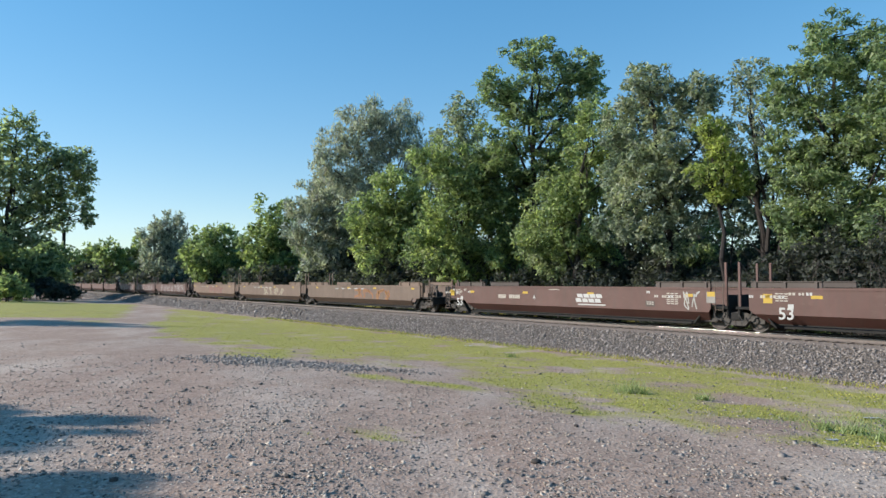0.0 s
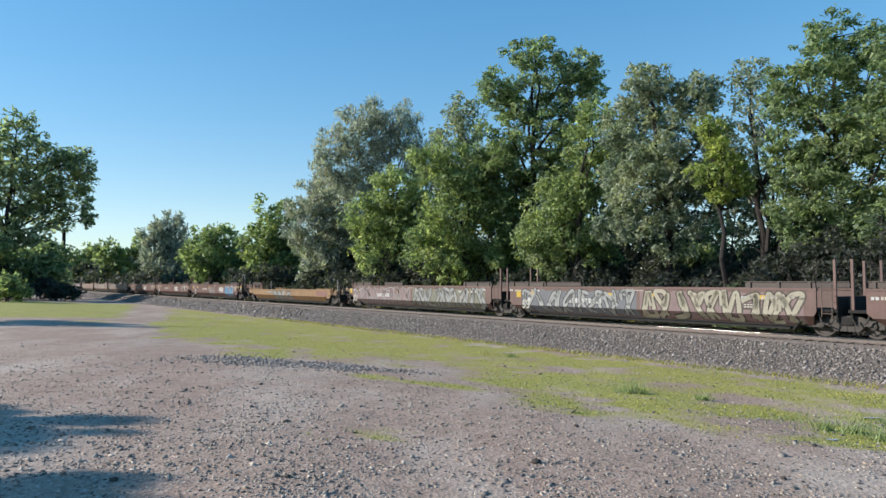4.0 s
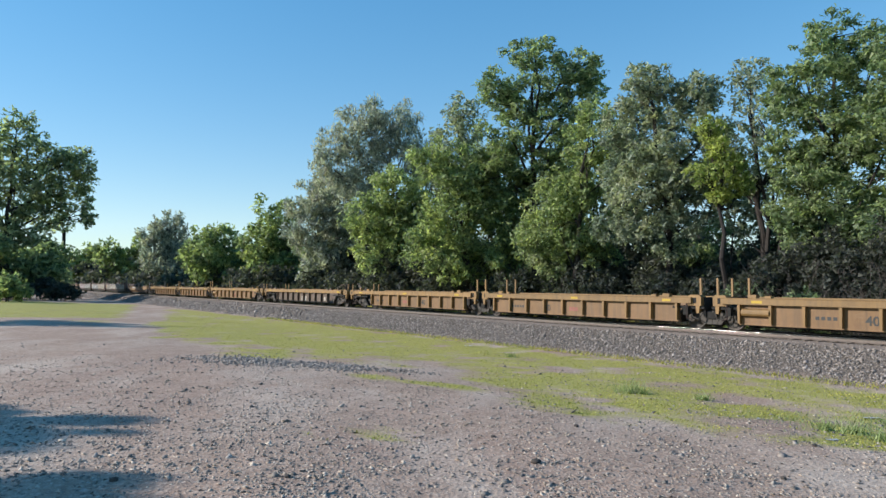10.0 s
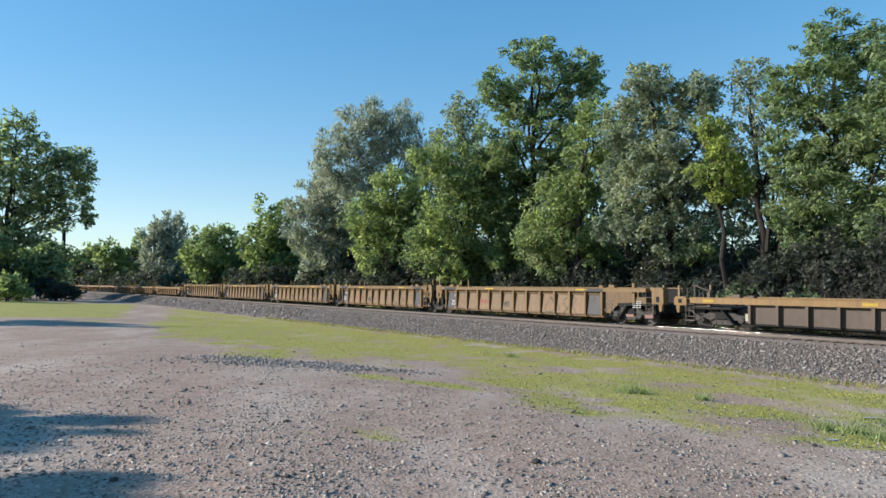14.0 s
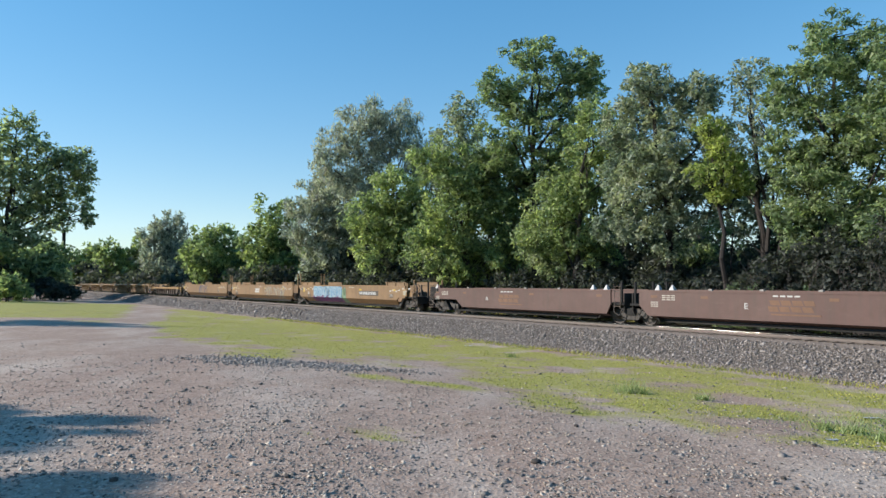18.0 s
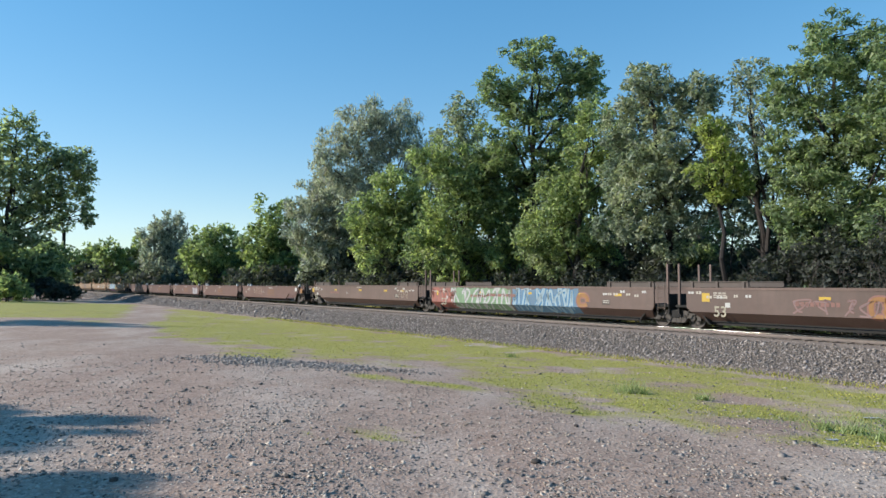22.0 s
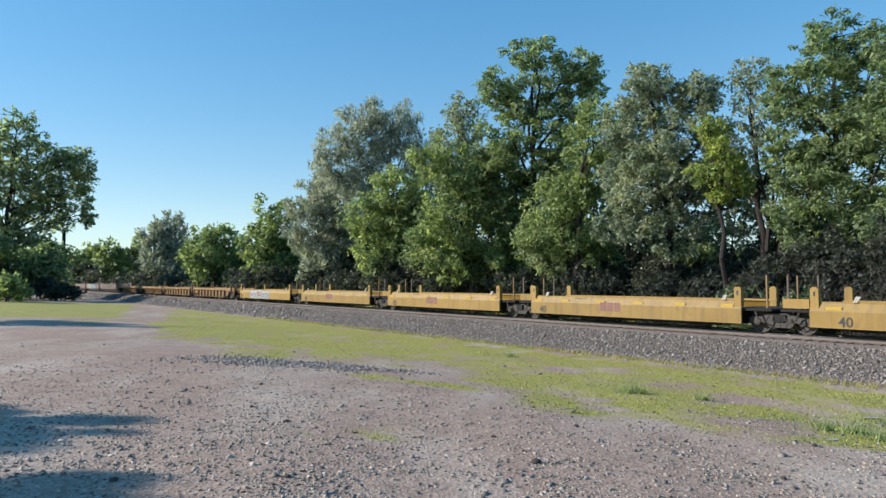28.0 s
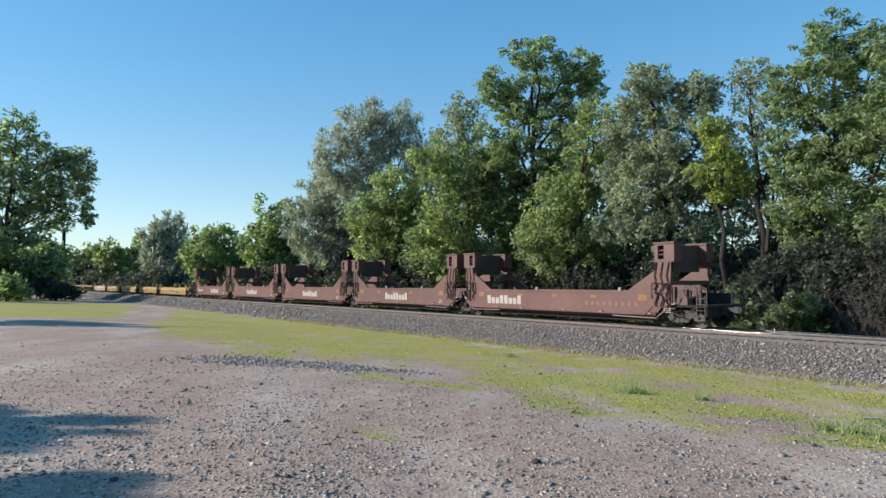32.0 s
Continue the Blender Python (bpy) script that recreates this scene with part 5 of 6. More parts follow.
                self.p("brake_lever", Shape().tube([(x + sg * 0.1, 1.1, 0.75), (x + sg * 0.6, 1.15, 1.15), (x + sg * 1.1, 1.1, 0.85)], 0.035, 5), RUSTY)
                self.p("valve_box", Shape().box(x + sg * 0.55, x + sg * 0.95, 0.6, 1.0, 0.45, 0.85), GREASE)
                bx = self.p("equipment_box", Shape().box(x + sg * 0.15, x + sg * 0.75, 0.95, 1.32, deck, deck + 0.30), self.col)
            else:
                if sg > 0:
                    bogie(self.root, end)
                br = Shape().tube([(end - sg * 0.9, 1.28, 0.95), (end - sg * 0.75, 1.33, 0.55), (end - sg * 0.45, 1.33, 0.42), (end - sg * 0.3, 1.3, 0.7)], 0.035, 5)
                self.p("brake_pipe", br, GREASE)

    def posts(self, h, xs, mat, r=0.045):
        for x in xs:
            for sg in (1, -1):
                sh = Shape().box(x - r, x + r, sg * 1.2 - r, sg * 1.2 + r, 1.0, h)
                self.p("guide_post", sh, mat)

    def guides(self, mat):
        """Container guides lying above the chord near both ends."""
        t = self.top
        deep = self.kind == "53"
        for x0, x1 in ((self.a + 0.05, self.a + 2.8), (self.b - 2.8, self.b - 0.05)):
            for sg in (1, -1):
                sh = Shape()
                if deep:
                    sh.prism([(x0, t + 0.03), (x1, t + 0.03), (x1, t + 0.20), (x1 - 0.04, t + 0.25), (x0 + 0.04, t + 0.25), (x0, t + 0.20)], sg * 1.33, sg * 1.41)
                    sh.box(x0, x1, sg * 1.30, sg * 1.455, t + 0.245, t + 0.275)
                else:
                    sh.box(x0, x1, sg * 1.36, sg * 1.46, t + 0.07, t + 0.14)
                for x in (x0 + 0.2, (x0 + x1) / 2, x1 - 0.2):
                    sh.box(x - 0.05, x + 0.05, sg * 1.38, sg * 1.46, t + 0.01, t + (0.245 if deep else 0.09))
                self.p("container_guide", sh, mat)

    def furniture(self):
        e0, e1 = self.L / 2, -self.L / 2
        k = self.kind
        if k in ("53", "40s"):
            self.guides(self.col if k == "40s" or self.col in (TAN, HAZYTAN) else GUIDE)
            for e, end, sg in ((self.ends[0], e0, 1), (self.ends[1], e1, -1)):
                self.posts(2.85 if e == "a" else 2.2, [end - sg * 0.3] if e == "a" else [end - sg * 1.3], self.col if k == "53" else GREYPOST)
            if self.ends[1] == "a":
                lad = self.p("ladder", shared(("ladder", "side"), lambda: ladder_shape(0.36, 0.75, 1.95, 5, 0.018), RUSTY), RUSTY)
                lad.location = (e1 + 0.52, HALF - 0.1, 0)
        if k == "48":
            for f in (0.12, 0.17, 0.9) if self.ends[0] == "a" else (0.1, 0.88, 0.93):
                x = self.at(f)
                self.p("corner_cone", Shape().slab([(x - 0.14, 1.2, self.top), (x + 0.14, 1.2, self.top), (x + 0.02, 1.3, self.top + 0.26), (x - 0.02, 1.3, self.top + 0.26)],
                                                   [(x - 0.14, 1.45, self.top), (x + 0.14, 1.45, self.top), (x + 0.02, 1.36, self.top + 0.26), (x - 0.02, 1.36, self.top + 0.26)]), WHITE, "white container corner guide")
            for f in (0.3, 0.45, 0.6, 0.75):
                x = self.at(f)
                self.p("lock_lug", Shape().box(x - 0.08, x + 0.08, 1.38, 1.5, self.top + 0.01, self.top + 0.09), GREYPOST)
            self.posts(2.05, [e0 - 0.4, e1 + 0.4], BLACK)
            if self.ends[1] == "a":
                lad = self.p("ladder", shared(("ladder", "side"), lambda: ladder_shape(0.36, 0.75, 1.95, 5, 0.018), RUSTY), RUSTY)
                lad.location = (e1 + 0.52, HALF - 0.1, 0)
        if k in ("rib", "deep"):
            for e, end, sg in ((self.ends[0], e0, 1), (self.ends[1], e1, -1)):
                self.posts(2.2 if e == "a" else 1.9, [end - sg * 0.4], self.col if self.col is not DARKPANEL else OCHRE)
                ochre = OCHRE if self.col is DARKPANEL else self.col
                zt = self.top + (0.10 if e == "a" else 0.02)
                sh = Shape().prism([(end - sg * 0.28, 1.02), (end - sg * 0.9, 1.02), (end - sg * 0.9, zt - 0.06), (end - sg * 0.82, zt), (end - sg * 0.36, zt), (end - sg * 0.28, zt - 0.08)], 1.04, 1.42)
                self.p("corner_bracket", sh, ochre)
                # no opening: a black patch on the face stands for the hole's shade
                self.p("bracket_hole", Shape().box(end - sg * 0.5, end - sg * 0.66, 1.421, 1.427, 1.12, min(1.36, zt - 0.1)), BLACK)
                self.p("bracket_leg", Shape().prism([(end - sg * 0.36, 1.02), (end - sg * 0.56, 1.02), (end - sg * 0.52, 0.70), (end - sg * 0.40, 0.70)], 1.24, 1.40), ochre)
                if e == "a":
                    self.p("hand_brake_lever", Shape().tube([(end - sg * 0.95, 1.46, 1.3), (end - sg * 0.95, 1.46, 0.5), (end - sg * 0.7, 1.46, 0.42)], 0.035, 5), RUSTDARK)
                    self.p("lever_box", Shape().box(end - sg * 0.88, end - sg * 1.12, 1.34, 1.48, 0.62, 0.98), BLACK)
                x = self.a if sg < 0 else self.b
                self.p("lock_stand", Shape().box(x - sg * 1.0, x - sg * 1.35, 1.2, 1.45, self.top + 0.003, self.top + 0.14), self.col)
                self.p("lock_stand", Shape().box(x - sg * 1.7, x - sg * 1.95, 1.2, 1.45, self.top + 0.003, self.top + 0.10), self.col)
            if k == "rib" and self.ends == ("a", "c"):
                self.p("air_tank", Shape().tube([(self.b - 1.9, 1.40, 0.80), (self.b - 0.75, 1.40, 0.80)], 0.165, 12), self.col, "cylindrical air reservoir")
            if k == "deep" and self.ends[1] == "a":
                lad = self.p("ladder", shared(("ladder", "yellow"), lambda: ladder_shape(0.36, 0.3, 2.0, 5, 0.028), OCHRE), OCHRE)
                lad.location = (e1 + 0.95, HALF, 0)
        if k == "y40":
            for e, end, sg in ((self.ends[0], e0, 1), (self.ends[1], e1, -1)):
                x = self.b if sg > 0 else self.a
                for yy in (1.36, -1.36):
                    self.p("corner_post", Shape().prism([(x - sg * 0.02, 1.0), (x - sg * 0.32, 1.0), (x - sg * 0.32, 1.78), (x - sg * 0.25, 1.84), (x - sg * 0.09, 1.84), (x - sg * 0.02, 1.78)], yy - 0.1, yy + 0.1), YELLOW)
                # slot drawn as a raised black patch, its inner shade as colour
                self.p("post_slot", Shape().box(x - sg * 0.13, x - sg * 0.21, 1.461, 1.466, 1.5, 1.68), INK)
                if e == "a":
                    self.posts(2.3, [end - sg * 0.42], RUSTY if sg > 0 else DEEPOCHRE, 0.03)
                    if sg > 0:
                        self.p("deck_box", Shape().box(x + sg * 0.1, end - sg * 0.25, 0.9, 1.3, 1.02, 1.38), YELLOW)
                else:
                    self.p("deck_rail", Shape().box(x, end - sg * 0.7, 1.25, 1.38, 1.2, 1.3), YELLOW)
                    wh = self.p("brake_wheel", shared(("brake_wheel",), wheel_shape, GREASE), GREASE)
                    wh.location, wh.rotation_euler = (x + sg * 0.5, 0.9, 1.85), (0, 0, 0.5)
                    self.p("wheel_stand", Shape().tube([(x + sg * 0.5, 0.86, 1.0), (x + sg * 0.5, 0.86, 1.9)], 0.04, 5), GREASE)
            for f in (0.17, 0.86):
                x = self.at(f)
                self.p("lock_handle", Shape().slab([(x, 1.36, self.top), (x + 0.16, 1.36, self.top), (x + 0.04, 1.36, self.top + 0.22), (x - 0.12, 1.36, self.top + 0.22)],
                                                   [(x, 1.42, self.top), (x + 0.16, 1.42, self.top), (x + 0.04, 1.42, self.top + 0.22), (x - 0.12, 1.42, self.top + 0.22)]), CREAM)
        if k == "sea":
            for end, x, sg in ((e0, self.b, 1), (e1, self.a, -1)):
                for ys in (1, -1):
                    g = Shape()
                    g.prism([(x - sg * 0.05, 1.0), (x + sg * 0.05, 2.3), (x + sg * 0.08, 2.95), (x - sg * 0.72, 2.95), (x - sg * 0.70, 2.62), (x - sg * 2.4, self.top), (x - sg * 2.4, 1.3)], ys * 1.40, ys * 1.51)
                    self.p("bulkhead_gusset", g, SEARED)
                    head = Shape()
                    x0, x1, xs, xt = x + sg * 0.24, x - sg * 0.80, x - sg * 0.30, x - sg * 0.62
                    head.box(x0, xs, ys * 0.95, ys * 1.5, 2.98, 3.76)
                    head.box(xt, x1, ys * 0.95, ys * 1.5, 2.98, 3.76)
                    head.box(xs, xt, ys * 0.95, ys * 1.22, 2.98, 3.76)
                    head.box(xs, xt, ys * 1.22, ys * 1.5, 2.98, 3.06)
                    head.box(xs, xt, ys * 1.22, ys * 1.5, 3.68, 3.76)
                    self.p("bulkhead_head", head, SEARED)
                    self.p("slot_shade", Shape().box(xs - sg * 0.01, xt + sg * 0.01, ys * 1.222, ys * 1.235, 3.065, 3.675), BLACK)
                    for zz in (3.27, 3.46):
                        self.p("slot_bar", Shape().box(xs, xt, ys * 1.40, ys * 1.45, zz - 0.02, zz + 0.02), SEARED)
                    self.p("head_cap", Shape().box(x + sg * 0.22, x - sg * 0.82, ys * 0.93, ys * 1.52, 2.93, 2.99), RED)
                    self.p("head_roof", Shape().box(x + sg * 0.28, x - sg * 0.86, ys * 0.90, ys * 1.55, 3.762, 3.83), RED)
                    for zz in (3.1, 3.28, 3.46, 3.64):
                        self.p("ladder_rung", Shape().tube([(x1 - sg * 0.02, ys * 1.46, zz), (x1 - sg * 0.13, ys * 1.46, zz), (x1 - sg * 0.13, ys * 1.1, zz), (x1 - sg * 0.02, ys * 1.1, zz)], 0.018, 4), RUSTY)
                self.p("cross_wall", Shape().box(x - sg * 0.15, x - sg * 0.35, -0.95, 0.95, 2.5, 3.72), GUIDE, "dark cross wall between the end towers")
                self.p("cross_beam", Shape().box(x, x - sg * 0.5, -1.4, 1.4, 1.9, 2.1), SEARED)
                for q, ln in ((0.02, 1.6), (0.34, 1.9), (0.66, 1.5)):
                    self.p("tie_chain", Shape().tube([(x - sg * q, 1.54, 2.92), (x - sg * (q + 0.13), 1.56, 2.3), (x - sg * (q + 0.04), 1.56, 2.0), (x - sg * (q + 0.10), 1.55, ln)], 0.024, 5), RUSTDARK)
                rr = random.Random(int(1000 * abs(x)) + (5 if sg > 0 else 0))
                for q in (0.16, 0.44, 0.74):
                    pts, z = [], 1.9 + rr.uniform(-0.1, 0.25)
                    while z > 0.85:
                        pts.append((x - sg * (q + rr.uniform(-0.11, 0.11)), 1.55 + rr.uniform(0, 0.04), z))
                        z -= rr.uniform(0.12, 0.2)
                    self.p("lashing_gear", Shape().tube(pts, 0.036, 5), RUSTDARK)
                self.p("grab_frame", Shape().tube([(x - sg * 0.05, 1.56, 1.2), (x - sg * 0.05, 1.56, 1.98), (x - sg * 0.95, 1.56, 1.98), (x - sg * 0.95, 1.56, 1.3)], 0.022, 5), RUSTDARK)
                self.p("end_hose", Shape().tube([(x - sg * 0.05, 1.42, 1.02), (x + sg * 0.2, 1.44, 1.06), (x + sg * 0.36, 1.42, 1.25), (x + sg * 0.42, 1.4, 1.5)], 0.035, 6), GREYPOST, "pale bent brake hose")
                self.p("tie_rod", Shape().tube([(x - sg * 0.1, 1.54, 1.55), (x - sg * 0.95, 1.54, 1.62)], 0.03, 5), RUSTY)
                self.p("end_patch", Shape().box(x - sg * 1.75, x - sg * 1.25, 1.512, 1.518, 1.18, 1.46), SPRAY["orange"])
                self.p("side_brace", Shape().tube([(x - sg * 3.2, 1.55, 0.44), (x - sg * 0.75, 1.54, 0.40), (x - sg * 0.15, 1.5, 0.82), (x + sg * 0.2, 1.4, 0.86)], 0.036, 6), SEARED)
            for f in (0.38, 0.7):
                x = self.at(f)
                self.p("corner_cone", Shape().box(x - 0.08, x + 0.08, 1.3, 1.45, self.top + 0.01, self.top + 0.18), GREYPOST)
            self.p("lower_ledge", Shape().box(self.a + 1.3, self.b - 1.3, HALF, HALF + 0.07, 0.53, 0.58), self.col)
            for f in (0.2, 0.32, 0.5, 0.64, 0.8):
                x = self.at(f)
                self.p("ledge_lug", Shape().box(x - 0.09, x + 0.09, HALF + 0.01, HALF + 0.09, 0.583, 0.64), GREYPOST)
            for f in (0.3, 0.45, 0.6):
                self.patch(f, self.top - 0.34, 0.38, 0.13, SPRAY["orange"])

    def build(self):
        (self.rib_sides if self.kind in ("rib", "deep") else self.smooth_sides)()
        self.floor_and_ends()
        self.furniture()
        return self


# boundaries between units along the train, metres behind its reference point
BOUND = [-259.0, -240.6, -224.8, -208.9, -193.0, -177.1, -161.3, -145.0, -129.1, -114.1, -94.9, -75.8, -57.6, -36.6, -15.8, 3.5, 24.7, 48.2, 68.2, 86.9, 108.5, 127.6, 144.8, 159.9, 178.1,
         196.8, 213.7, 229.1, 246.1, 263.2, 277.9, 292.8, 307.3, 325.6, 343.4, 364.3, 383.4, 404.3, 421.6, 436.6, 451.5, 466.4, 483.9, 503.1, 522.5, 543.9, 563.3, 579.1, 595.0, 612.0,
         629.2, 644.5, 659.8, 674.8, 692.3, 709.0, 723.7, 738.3, 753.1, 771.0]
# kind, paint, cars: how many units hang together
CARS = [("53", BROWN, 2), ("53", BROWN, 5), ("53", MAUVE, 3), ("53", HAZYTAN, 3), ("53", BROWN, 3), ("40s", TAN, 1), ("53", MAUVE, 3), ("40s", TAN, 1), ("rib", OCHRE, 3), ("rib", DARKPANEL, 1),
        ("rib", OCHRE, 3), ("deep", DEEPOCHRE, 5), ("rib", DARKPANEL, 1), ("53", TAN, 3), ("48", RED, 5), ("53", MUD, 3), ("rib", OCHRE, 1), ("rib", OCHRE, 3), ("y40", YELLOW, 5), ("sea", SEARED, 5)]
WORDS = {"53": "smooth-sided {c} well car unit for long containers", "48": "oxide-red well car unit with white corner cones", "40s": "short tan well car with sloped ends",
         "rib": "{c} well car unit with upright side ribs", "deep": "deep ochre well car unit with ribs and slate end panels", "y40": "bright yellow low well car unit",
         "sea": "faded red well car unit with tall end bulkheads"}
COLOURS = {BROWN.name: "boxcar-brown", MUD.name: "dusty brown", MAUVE.name: "graffiti-covered faded brown", TAN.name: "weathered tan", HAZYTAN.name: "haze-dulled tan", OCHRE.name: "weathered ochre", DARKPANEL.name: "dirty brown"}
assert len(BOUND) == 1 + sum(c[2] for c in CARS)
TRAIN = []


def build_train():
    i = 0
    for kind, colour, n in CARS:
        for k in range(n):
            ends = ("c" if k == 0 else "a", "c" if k == n - 1 else "a")
            u = Unit("well_car", kind, BOUND[i + 1] - BOUND[i], ends, colour, WORDS[kind].format(c=COLOURS.get(colour.name, "")))
            u.mid = (BOUND[i] + BOUND[i + 1]) / 2
            u.build()
            TRAIN.append(u)
            i += 1


build_train()


def plain_logo(u, frac, z, mat, size=0.42, n=4, slant=0.14, under=True):
    """A maker's mark as slanted plain blocks."""
    u.bars(frac, z, n, size * 0.86, size * 0.46, mat, 0.16, -slant * 0.46, "logo")
    u.bars(frac + 0.004, z + size * 0.56, n, size * 0.86, size * 0.44, mat, 0.16, -slant * 0.44, "logo")
    if under:
        u.bars(frac + 0.005, z - 0.14, 1, size * 4.3, 0.06, mat, 0, -0.03, "logo_stripe")


def small_print(u, f, z, rows, w, mat):
    for k in range(rows):
        u.bars(f, z - k * 0.09, 3, w / 3.6, 0.045, mat, 0.25, 0, "stencil")


def end_marks(u, seed):
    """The many small stencils, labels and yellow plates by the ends of a long unit."""
    r = random.Random(seed)
    for f0 in (0.045, 0.80):
        for k in range(7):
            f, z = f0 + 0.02 * k + r.uniform(-0.004, 0.004), r.choice((1.34, 1.40, 1.52))
            u.bars(f, z, 2, r.uniform(0.07, 0.11), r.uniform(0.10, 0.118), CREAM if k % 3 else WHITE, 0.4, 0, "stencil")
    u.patch(0.075, 1.20, 0.36, 0.36, MARK, "yellow_plate")
    u.patch(0.125, 0.98, 0.22, 0.20, WHITE, "label")
    u.patch(0.80, 0.92, 0.5, 0.26, GUIDE, "stencil_board")
    small_print(u, 0.803, 1.10, 2, 0.4, CREAM)
    u.bars(0.5, 1.62, 6, 0.09, 0.05, CREAM, 0.5)


def decorate():
    T = TRAIN
    for _k, u in enumerate(T[13:16] + T[17:20] + T[34:37] + T[42:45]):
        end_marks(u, 900 + _k)
    for u in T[:7]:
        u.marks((0.2, 0.5, 0.8), u.top - 0.22)
    for j, u in enumerate(T[7:10]):
        u.graffiti(0.15, 0.85, 0.5, 1.6, "pink", "white", 20 + j, 7)
    for j, u in enumerate(T[10:13]):
        u.marks((0.12, 0.4, 0.6, 0.85), u.top - 0.25)
        u.graffiti(0.45, 0.75, 0.8, 1.5, ("rose", "cream", "orange")[j], "rose", 30 + j, 4)
        u.bars(0.3, 1.5, 5, 0.5, 0.07, SPRAY["white"], 1.2)
    # boxcar-brown car
    for j, u in enumerate(T[13:16]):
        u.marks((0.07, 0.17, 0.40, 0.63, 0.90), 1.40)
        u.bars((0.30, 0.30, 0.275)[j], 1.12, 4, 0.13, 0.21, CREAM, 0.3)
        u.bars((0.345, 0.345, 0.32)[j], 1.12, 6, 0.12, 0.21, CREAM, 0.3)
        plain_logo(u, 0.595, 1.02, WHITE)
        small_print(u, 0.10, 1.55, 4, 0.5, CREAM)
        small_print(u, 0.855, 1.5, 6, 0.6, CREAM)
        u.lettering("53", 0.105 if j < 2 else 0.12, 0.60, 0.46, WHITE)
        u.lettering("ACB"[j], (0.44, 0.44, 0.395)[j], 1.12, 0.22, WHITE)
    T[13].graffiti(0.895, 0.935, 0.85, 1.65, "white", "cream", 41, 2, 0.035)
    T[14].graffiti(0.775, 0.815, 0.6, 1.6, "white", "cream", 42, 2, 0.035)
    T[14].graffiti(0.855, 0.885, 0.7, 1.6, "white", "cream", 47, 2, 0.035)
    T[14].graffiti(0.925, 0.945, 0.8, 1.4, "cream", "white", 48, 1, 0.03)
    for f in (0.835, 0.9, 0.918):
        T[14].bars(f, 1.35, 2, 0.12, 0.2, CREAM, 0.3)
    T[15].graffiti(0.41, 0.515, 0.45, 1.65, "white", "grey", 43, 6, 0.05, None, True)
    T[15].graffiti(0.70, 0.83, 0.42, 1.62, "blue", "white", 44, 5, 0.20, None, True)
    for u in T[13:16]:
        u.patch(0.95, 1.15, 0.42, 0.45, GREYPOST, "placard")
        u.patch(0.952, 1.42, 0.36, 0.2, MARK, "placard_label", HALF + 0.006)
    # tan single
    u = T[16]
    u.patch(0.30, 0.98, 1.7, 0.22, SPRAY["soot"], "number_board")
    u.bars(0.303, 1.01, 9, 0.11, 0.15, CREAM, 0.6, y=HALF + 0.006)
    u.graffiti(0.365, 0.555, 0.40, 1.24, "mist", "ink", 45, 4, 0.24, None, True)
    u.patch(0.79, 0.85, 2.2, 0.4, SPRAY["rose"], "paint_patch")
    # graffiti car
    for j, u in enumerate(T[17:20]):
        u.graffiti(0.10, 0.52, 0.42, 1.62, ("rosy", "mist", "cream")[j], ("mist", "ink", "grey")[j], 50 + j, 8, 0.16, ("pink", "grey", "rosy")[j])
        u.graffiti(0.53, 0.93, 0.42, 1.62, ("mist", "cream", "mist")[j], "soot", 60 + j, 9, 0.19, ("sage", "pink", "sage")[j], False)
        u.marks((0.13, 0.42, 0.55, 0.83), 1.35, 0.4, 0.16)
        u.bars(0.29, 0.98, 10, 0.15, 0.24, WHITE, 0.5)
        u.lettering("53", 0.10, 0.60, 0.46, CREAM)
    # tan single with scribble
    u = T[20]
    u.patch(0.28, 1.08, 2.6, 0.18, SPRAY["grey"], "number_board")
    u.bars(0.29, 1.11, 10, 0.14, 0.12, WHITE, 0.6, y=HALF + 0.006)
    u.graffiti(0.48, 0.72, 0.35, 1.2, "navy", "navy", 46, 5, 0.05)
    u.lettering("40", 0.80, 0.42, 0.40, INK)
    # ribbed cars
    for j, u in enumerate(T[21:24] + T[25:28] + T[46:49] + [T[45]]):
        u.lettering("40", 0.36 if j % 3 else 0.62, 0.50, 0.34, INK)
        u.bars(0.19 + 0.07 * (j % 2), 0.62, 5, 0.14, 0.13, INK, 0.5)
        u.bars(0.48, 0.55, 3, 0.16, 0.2, SPRAY["salmon"], 0.3)
        for f in (0.12, 0.5, 0.86):
            u.patch(f, u.top - 0.2, 0.45, 0.11, MARK, y=1.531)
    for u in (T[24], T[33]):
        plain_logo(u, 0.50, 0.42, CREAM, 0.36, 3, 0.1, False)
        for f in (0.2, 0.75):
            u.patch(f, 0.45, 0.3, 0.3, CREAM, "poster")
        for f in (0.1, 0.45, 0.9):
            u.patch(f, u.top - 0.2, 0.5, 0.11, MARK, y=1.531)
    for j, u in enumerate(T[28:33]):
        u.lettering("251", 0.108, 0.62, 0.29, WHITE)
        small_print(u, 0.12, 1.22, 2, 0.4, WHITE)
        small_print(u, 0.89, 1.1, 4, 0.5, WHITE)
        u.lettering("40", 0.385, 0.62, 0.34, INK)
        u.bars(0.265, 0.68, 3, 0.26, 0.32, SPRAY["salmon"], 0.25, -0.05, "logo")
        for f in (0.125, 0.175, 0.87, 0.93):
            u.patch(f, 0.40, 0.45, 0.12, PINKPATCH, "paint_patch")
        u.graffiti(0.45 + 0.03 * j, 0.85, 0.35, 1.3, "soot", "soot", 70 + j, 4, 0.022)
        for f in (0.3, 0.7):
            u.patch(f, u.top - 0.14, 0.8, 0.08, MARK, y=1.531)
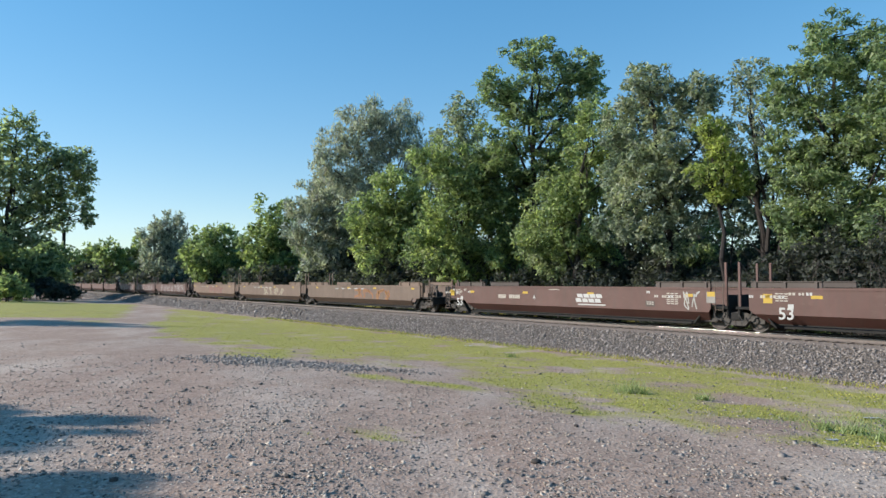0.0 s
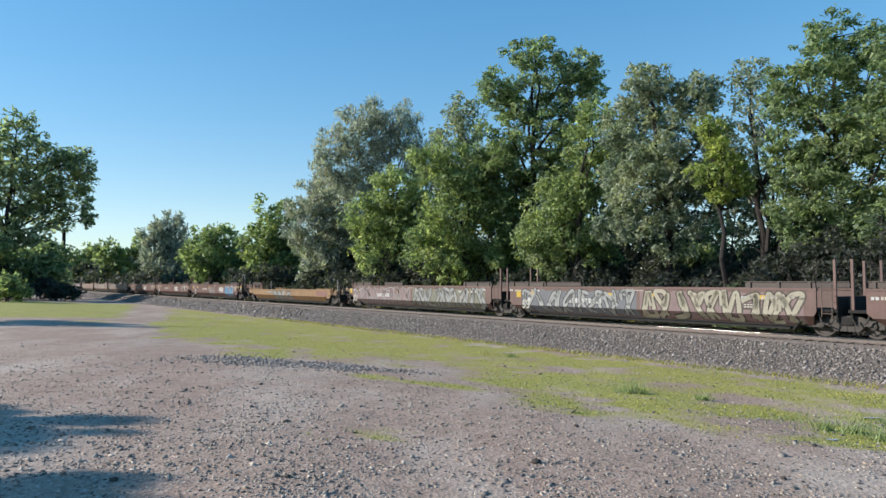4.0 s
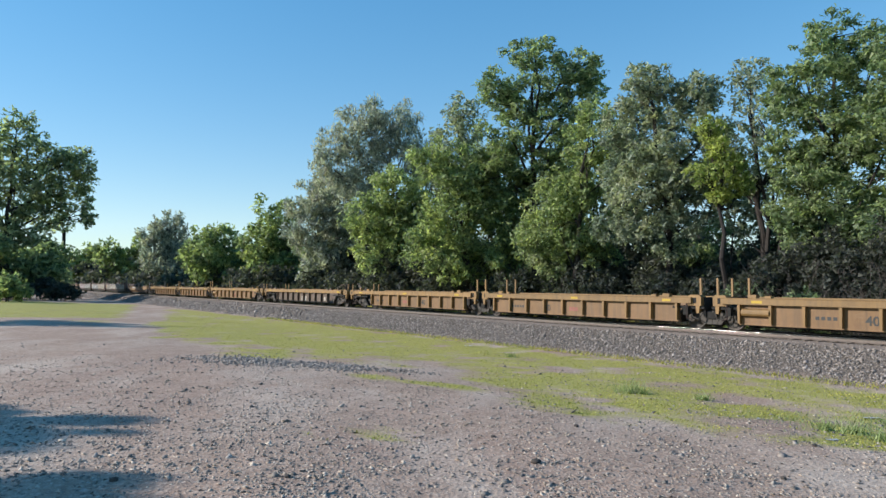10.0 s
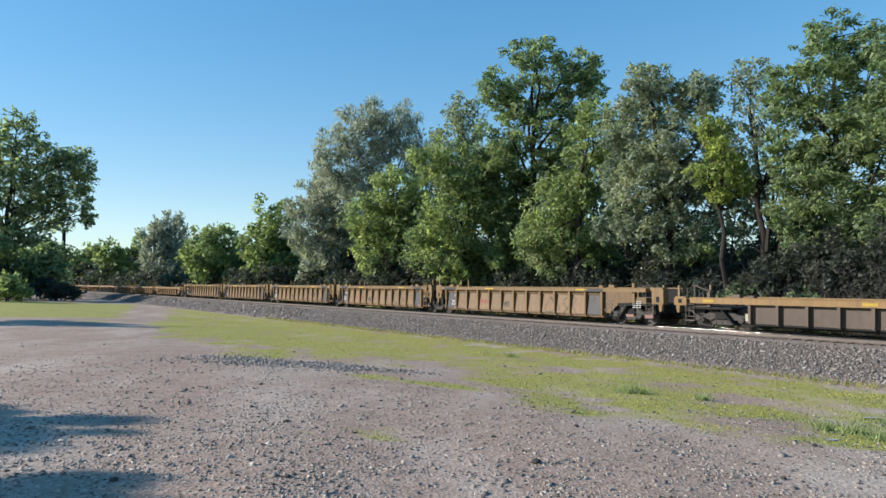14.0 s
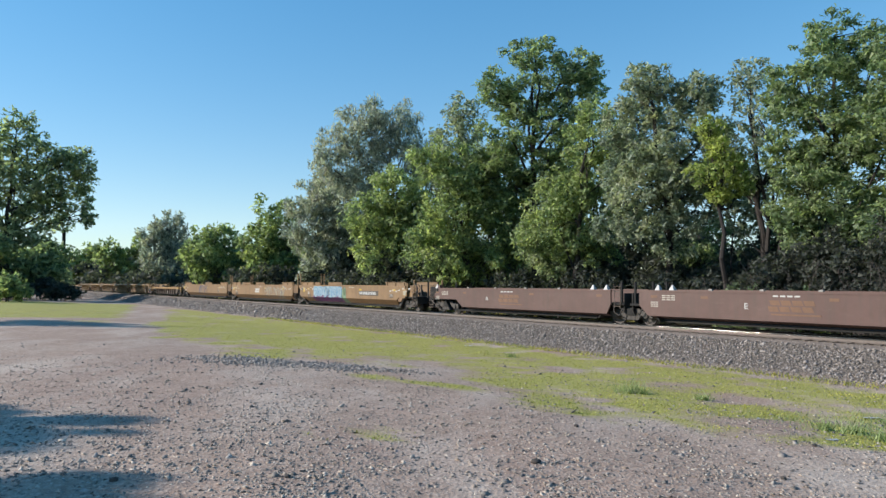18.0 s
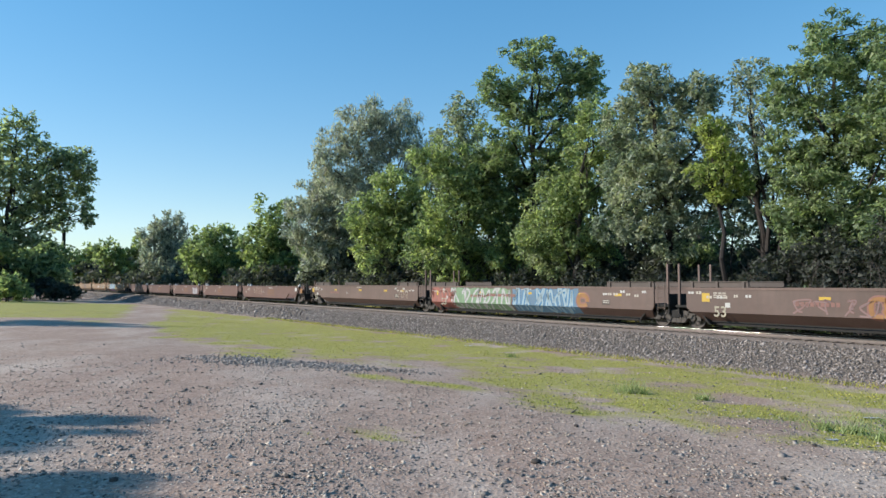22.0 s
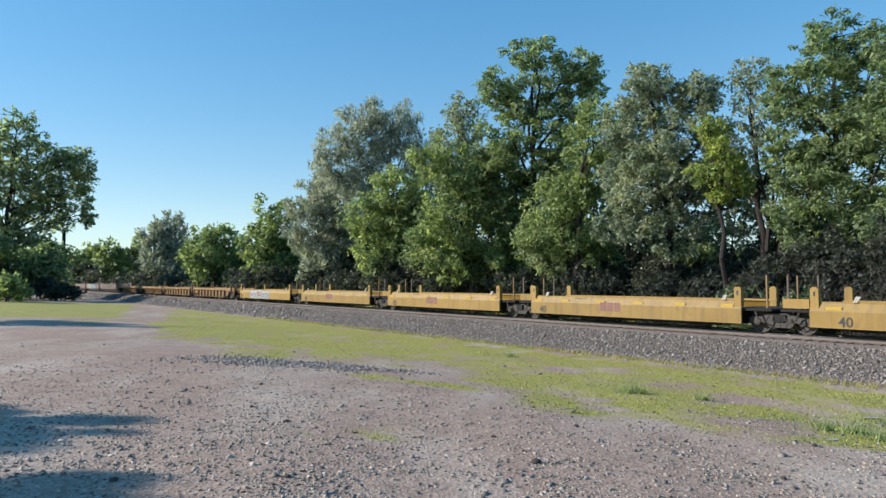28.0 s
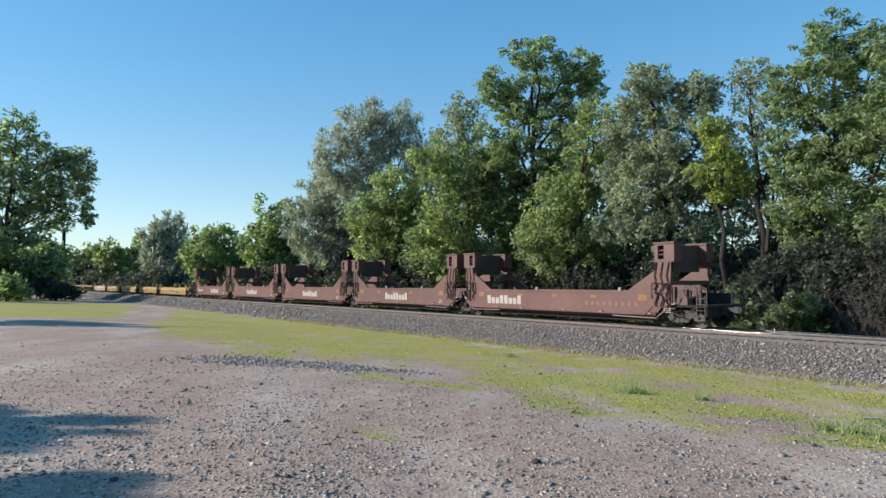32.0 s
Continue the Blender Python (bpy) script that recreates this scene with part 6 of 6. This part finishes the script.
    # tan three-unit car
    for j, u in enumerate(T[34:37]):
        u.marks((0.12, 0.58, 0.82), 1.4, 0.4, 0.12)
        u.patch(0.06, 1.35, 0.35, 0.2, SPRAY["grey"], "number_board")
        u.lettering("53", 0.125, 0.62, 0.42, INK)
    T[34].graffiti(0.42, 0.60, 0.6, 1.65, "navy", "grey", 80, 4, 0.07)
    plain_logo(T[35], 0.44, 1.0, WHITE, 0.42, 3, 0.12, False)
    T[35].graffiti(0.58, 0.88, 0.45, 1.6, "cream", "grey", 81, 5, 0.07)
    T[36].graffiti(0.18, 0.44, 0.72, 1.70, "ice", "blue", 82, 6, 0.20, "ice", True)
    T[36].graffiti(0.17, 0.45, 0.36, 0.85, "purple", "navy", 83, 5, 0.14, "purple")
    T[36].patch(0.58, 1.02, 3.0, 0.36, SPRAY["soot"], "number_board")
    T[36].bars(0.585, 1.09, 10, 0.16, 0.22, WHITE, 0.62, -0.03, y=HALF + 0.006)
    T[36].patch(0.885, 1.05, 0.55, 0.5, OCHRE, "placard")
    T[36].patch(0.89, 1.12, 0.35, 0.3, SPRAY["cream"], "placard_label", HALF + 0.006)
    T[36].graffiti(0.435, 0.475, 0.3, 1.5, "green", "sage", 92, 1, 0.2, "green")
    # red five-unit car
    for j, u in enumerate(T[37:42]):
        small_print(u, 0.14, 1.4, 3, 0.7, CREAM)
        small_print(u, 0.10, 1.1, 3, 0.4, CREAM)
        u.lettering("AEDCB"[j], 0.40, 0.95, 0.24, WHITE)
        plain_logo(u, 0.47, 0.88, SPRAY["faint"], 0.44, 4, 0.16, True)
        for f in (0.10, 0.27, 0.62, 0.9):
            u.patch(f, 1.32, 0.34, 0.11, SPRAY["faint"])
        u.bars(0.48, 1.45, 4, 0.2, 0.06, WHITE, 0.4)
    T[39].graffiti(0.74, 0.89, 0.45, 1.45, "white", "purple", 84, 6, 0.15, None, True)
    T[41].graffiti(0.24, 0.38, 0.8, 1.55, "rose", "cream", 85, 4, 0.05)
    T[41].patch(0.86, 1.2, 0.5, 0.34, WHITE, "placard")
    T[41].patch(0.93, 1.05, 0.42, 0.4, SPRAY["orange"], "placard")
    # brown three-unit car
    for j, u in enumerate(T[42:45]):
        u.marks((0.3, 0.52, 0.72, 0.84), 1.36, 0.42, 0.12)
        small_print(u, 0.10, 1.55, 3, 0.6, CREAM)
        u.lettering("53", 0.10, 0.60, 0.44, SPRAY["cream"])
        u.lettering("ACB"[j], 0.41, 1.1, 0.2, WHITE)
        u.bars(0.26, 1.12, 9, 0.13, 0.16, SPRAY["rose"], 0.4)
    T[42].graffiti(0.82, 0.89, 0.85, 1.6, "cream", "rose", 86, 3, 0.025)
    T[43].graffiti(0.05, 0.18, 0.2, 1.6, "salmon", "rose", 87, 3, 0.22, "salmon")
    T[43].graffiti(0.16, 0.45, 0.38, 1.68, "white", "green", 88, 6, 0.14, "green", False)
    T[43].graffiti(0.71, 0.76, 0.7, 1.5, "orange", "rose", 93, 1, 0.2, None, True)
    T[43].graffiti(0.46, 0.72, 0.38, 1.68, "ice", "blue", 89, 6, 0.13, "steelblue", False)
    T[43].bars(0.34, 1.2, 1, 2.6, 0.16, SPRAY["rose"], name="number_board")
    T[44].graffiti(0.25, 0.40, 0.8, 1.4, "pink", "rose", 90, 4, 0.04)
    T[44].graffiti(0.37, 0.42, 0.7, 1.55, "orange", "rose", 94, 1, 0.16, None, True)
    # yellow car
    for j, u in enumerate(T[49:54]):
        u.lettering("40", 0.135, 0.42, 0.36, INK)
        u.bars(0.42, 0.62, 3, 0.36, 0.42, SPRAY["rose"], 0.2, -0.04, "logo")
        for f in (0.11, 0.24, 0.40, 0.55, 0.7, 0.85):
            u.patch(f, 1.0, 0.55, 0.13, MARK)
        u.bars(0.3, 1.17, 5, 0.12, 0.04, INK, 0.4)
    T[49].graffiti(0.30, 0.62, 0.32, 1.2, "white", "grey", 91, 5, 0.2, "mist", True)
    T[53].patch(0.5, 0.52, 3.2, 0.24, INK, "number_board")
    T[53].bars(0.505, 0.57, 9, 0.14, 0.13, CREAM, 0.8, y=HALF + 0.02)
    # red bulkhead car
    for j, u in enumerate(T[54:59]):
        u.bars((0.56, 0.38, 0.38, 0.38, 0.15)[j], 0.80, 8, 0.29, 0.48, CREAM, 0.30, -0.02, "logo", tall=(0, 3, 4, 7))
        small_print(u, 0.84, 0.85, 3, 0.4, CREAM)
    T[54].bars(0.23, 0.95, 10, 0.15, 0.2, WHITE, 0.4, -0.02)
    T[58].bars(0.58, 0.9, 9, 0.2, 0.2, SPRAY["rose"], 0.9)


decorate()


def motions():
    for u in TRAIN:
        rows = []
        for k in range(9):
            t = 4.0 * k
            q = place(SPEED * t - u.mid, 0.0, RAIL + 0.005)
            rows.append((t, pose(q.x, q.y, q.z, 0, 0, 125.65)))
        walk(u.root, rows)


motions()
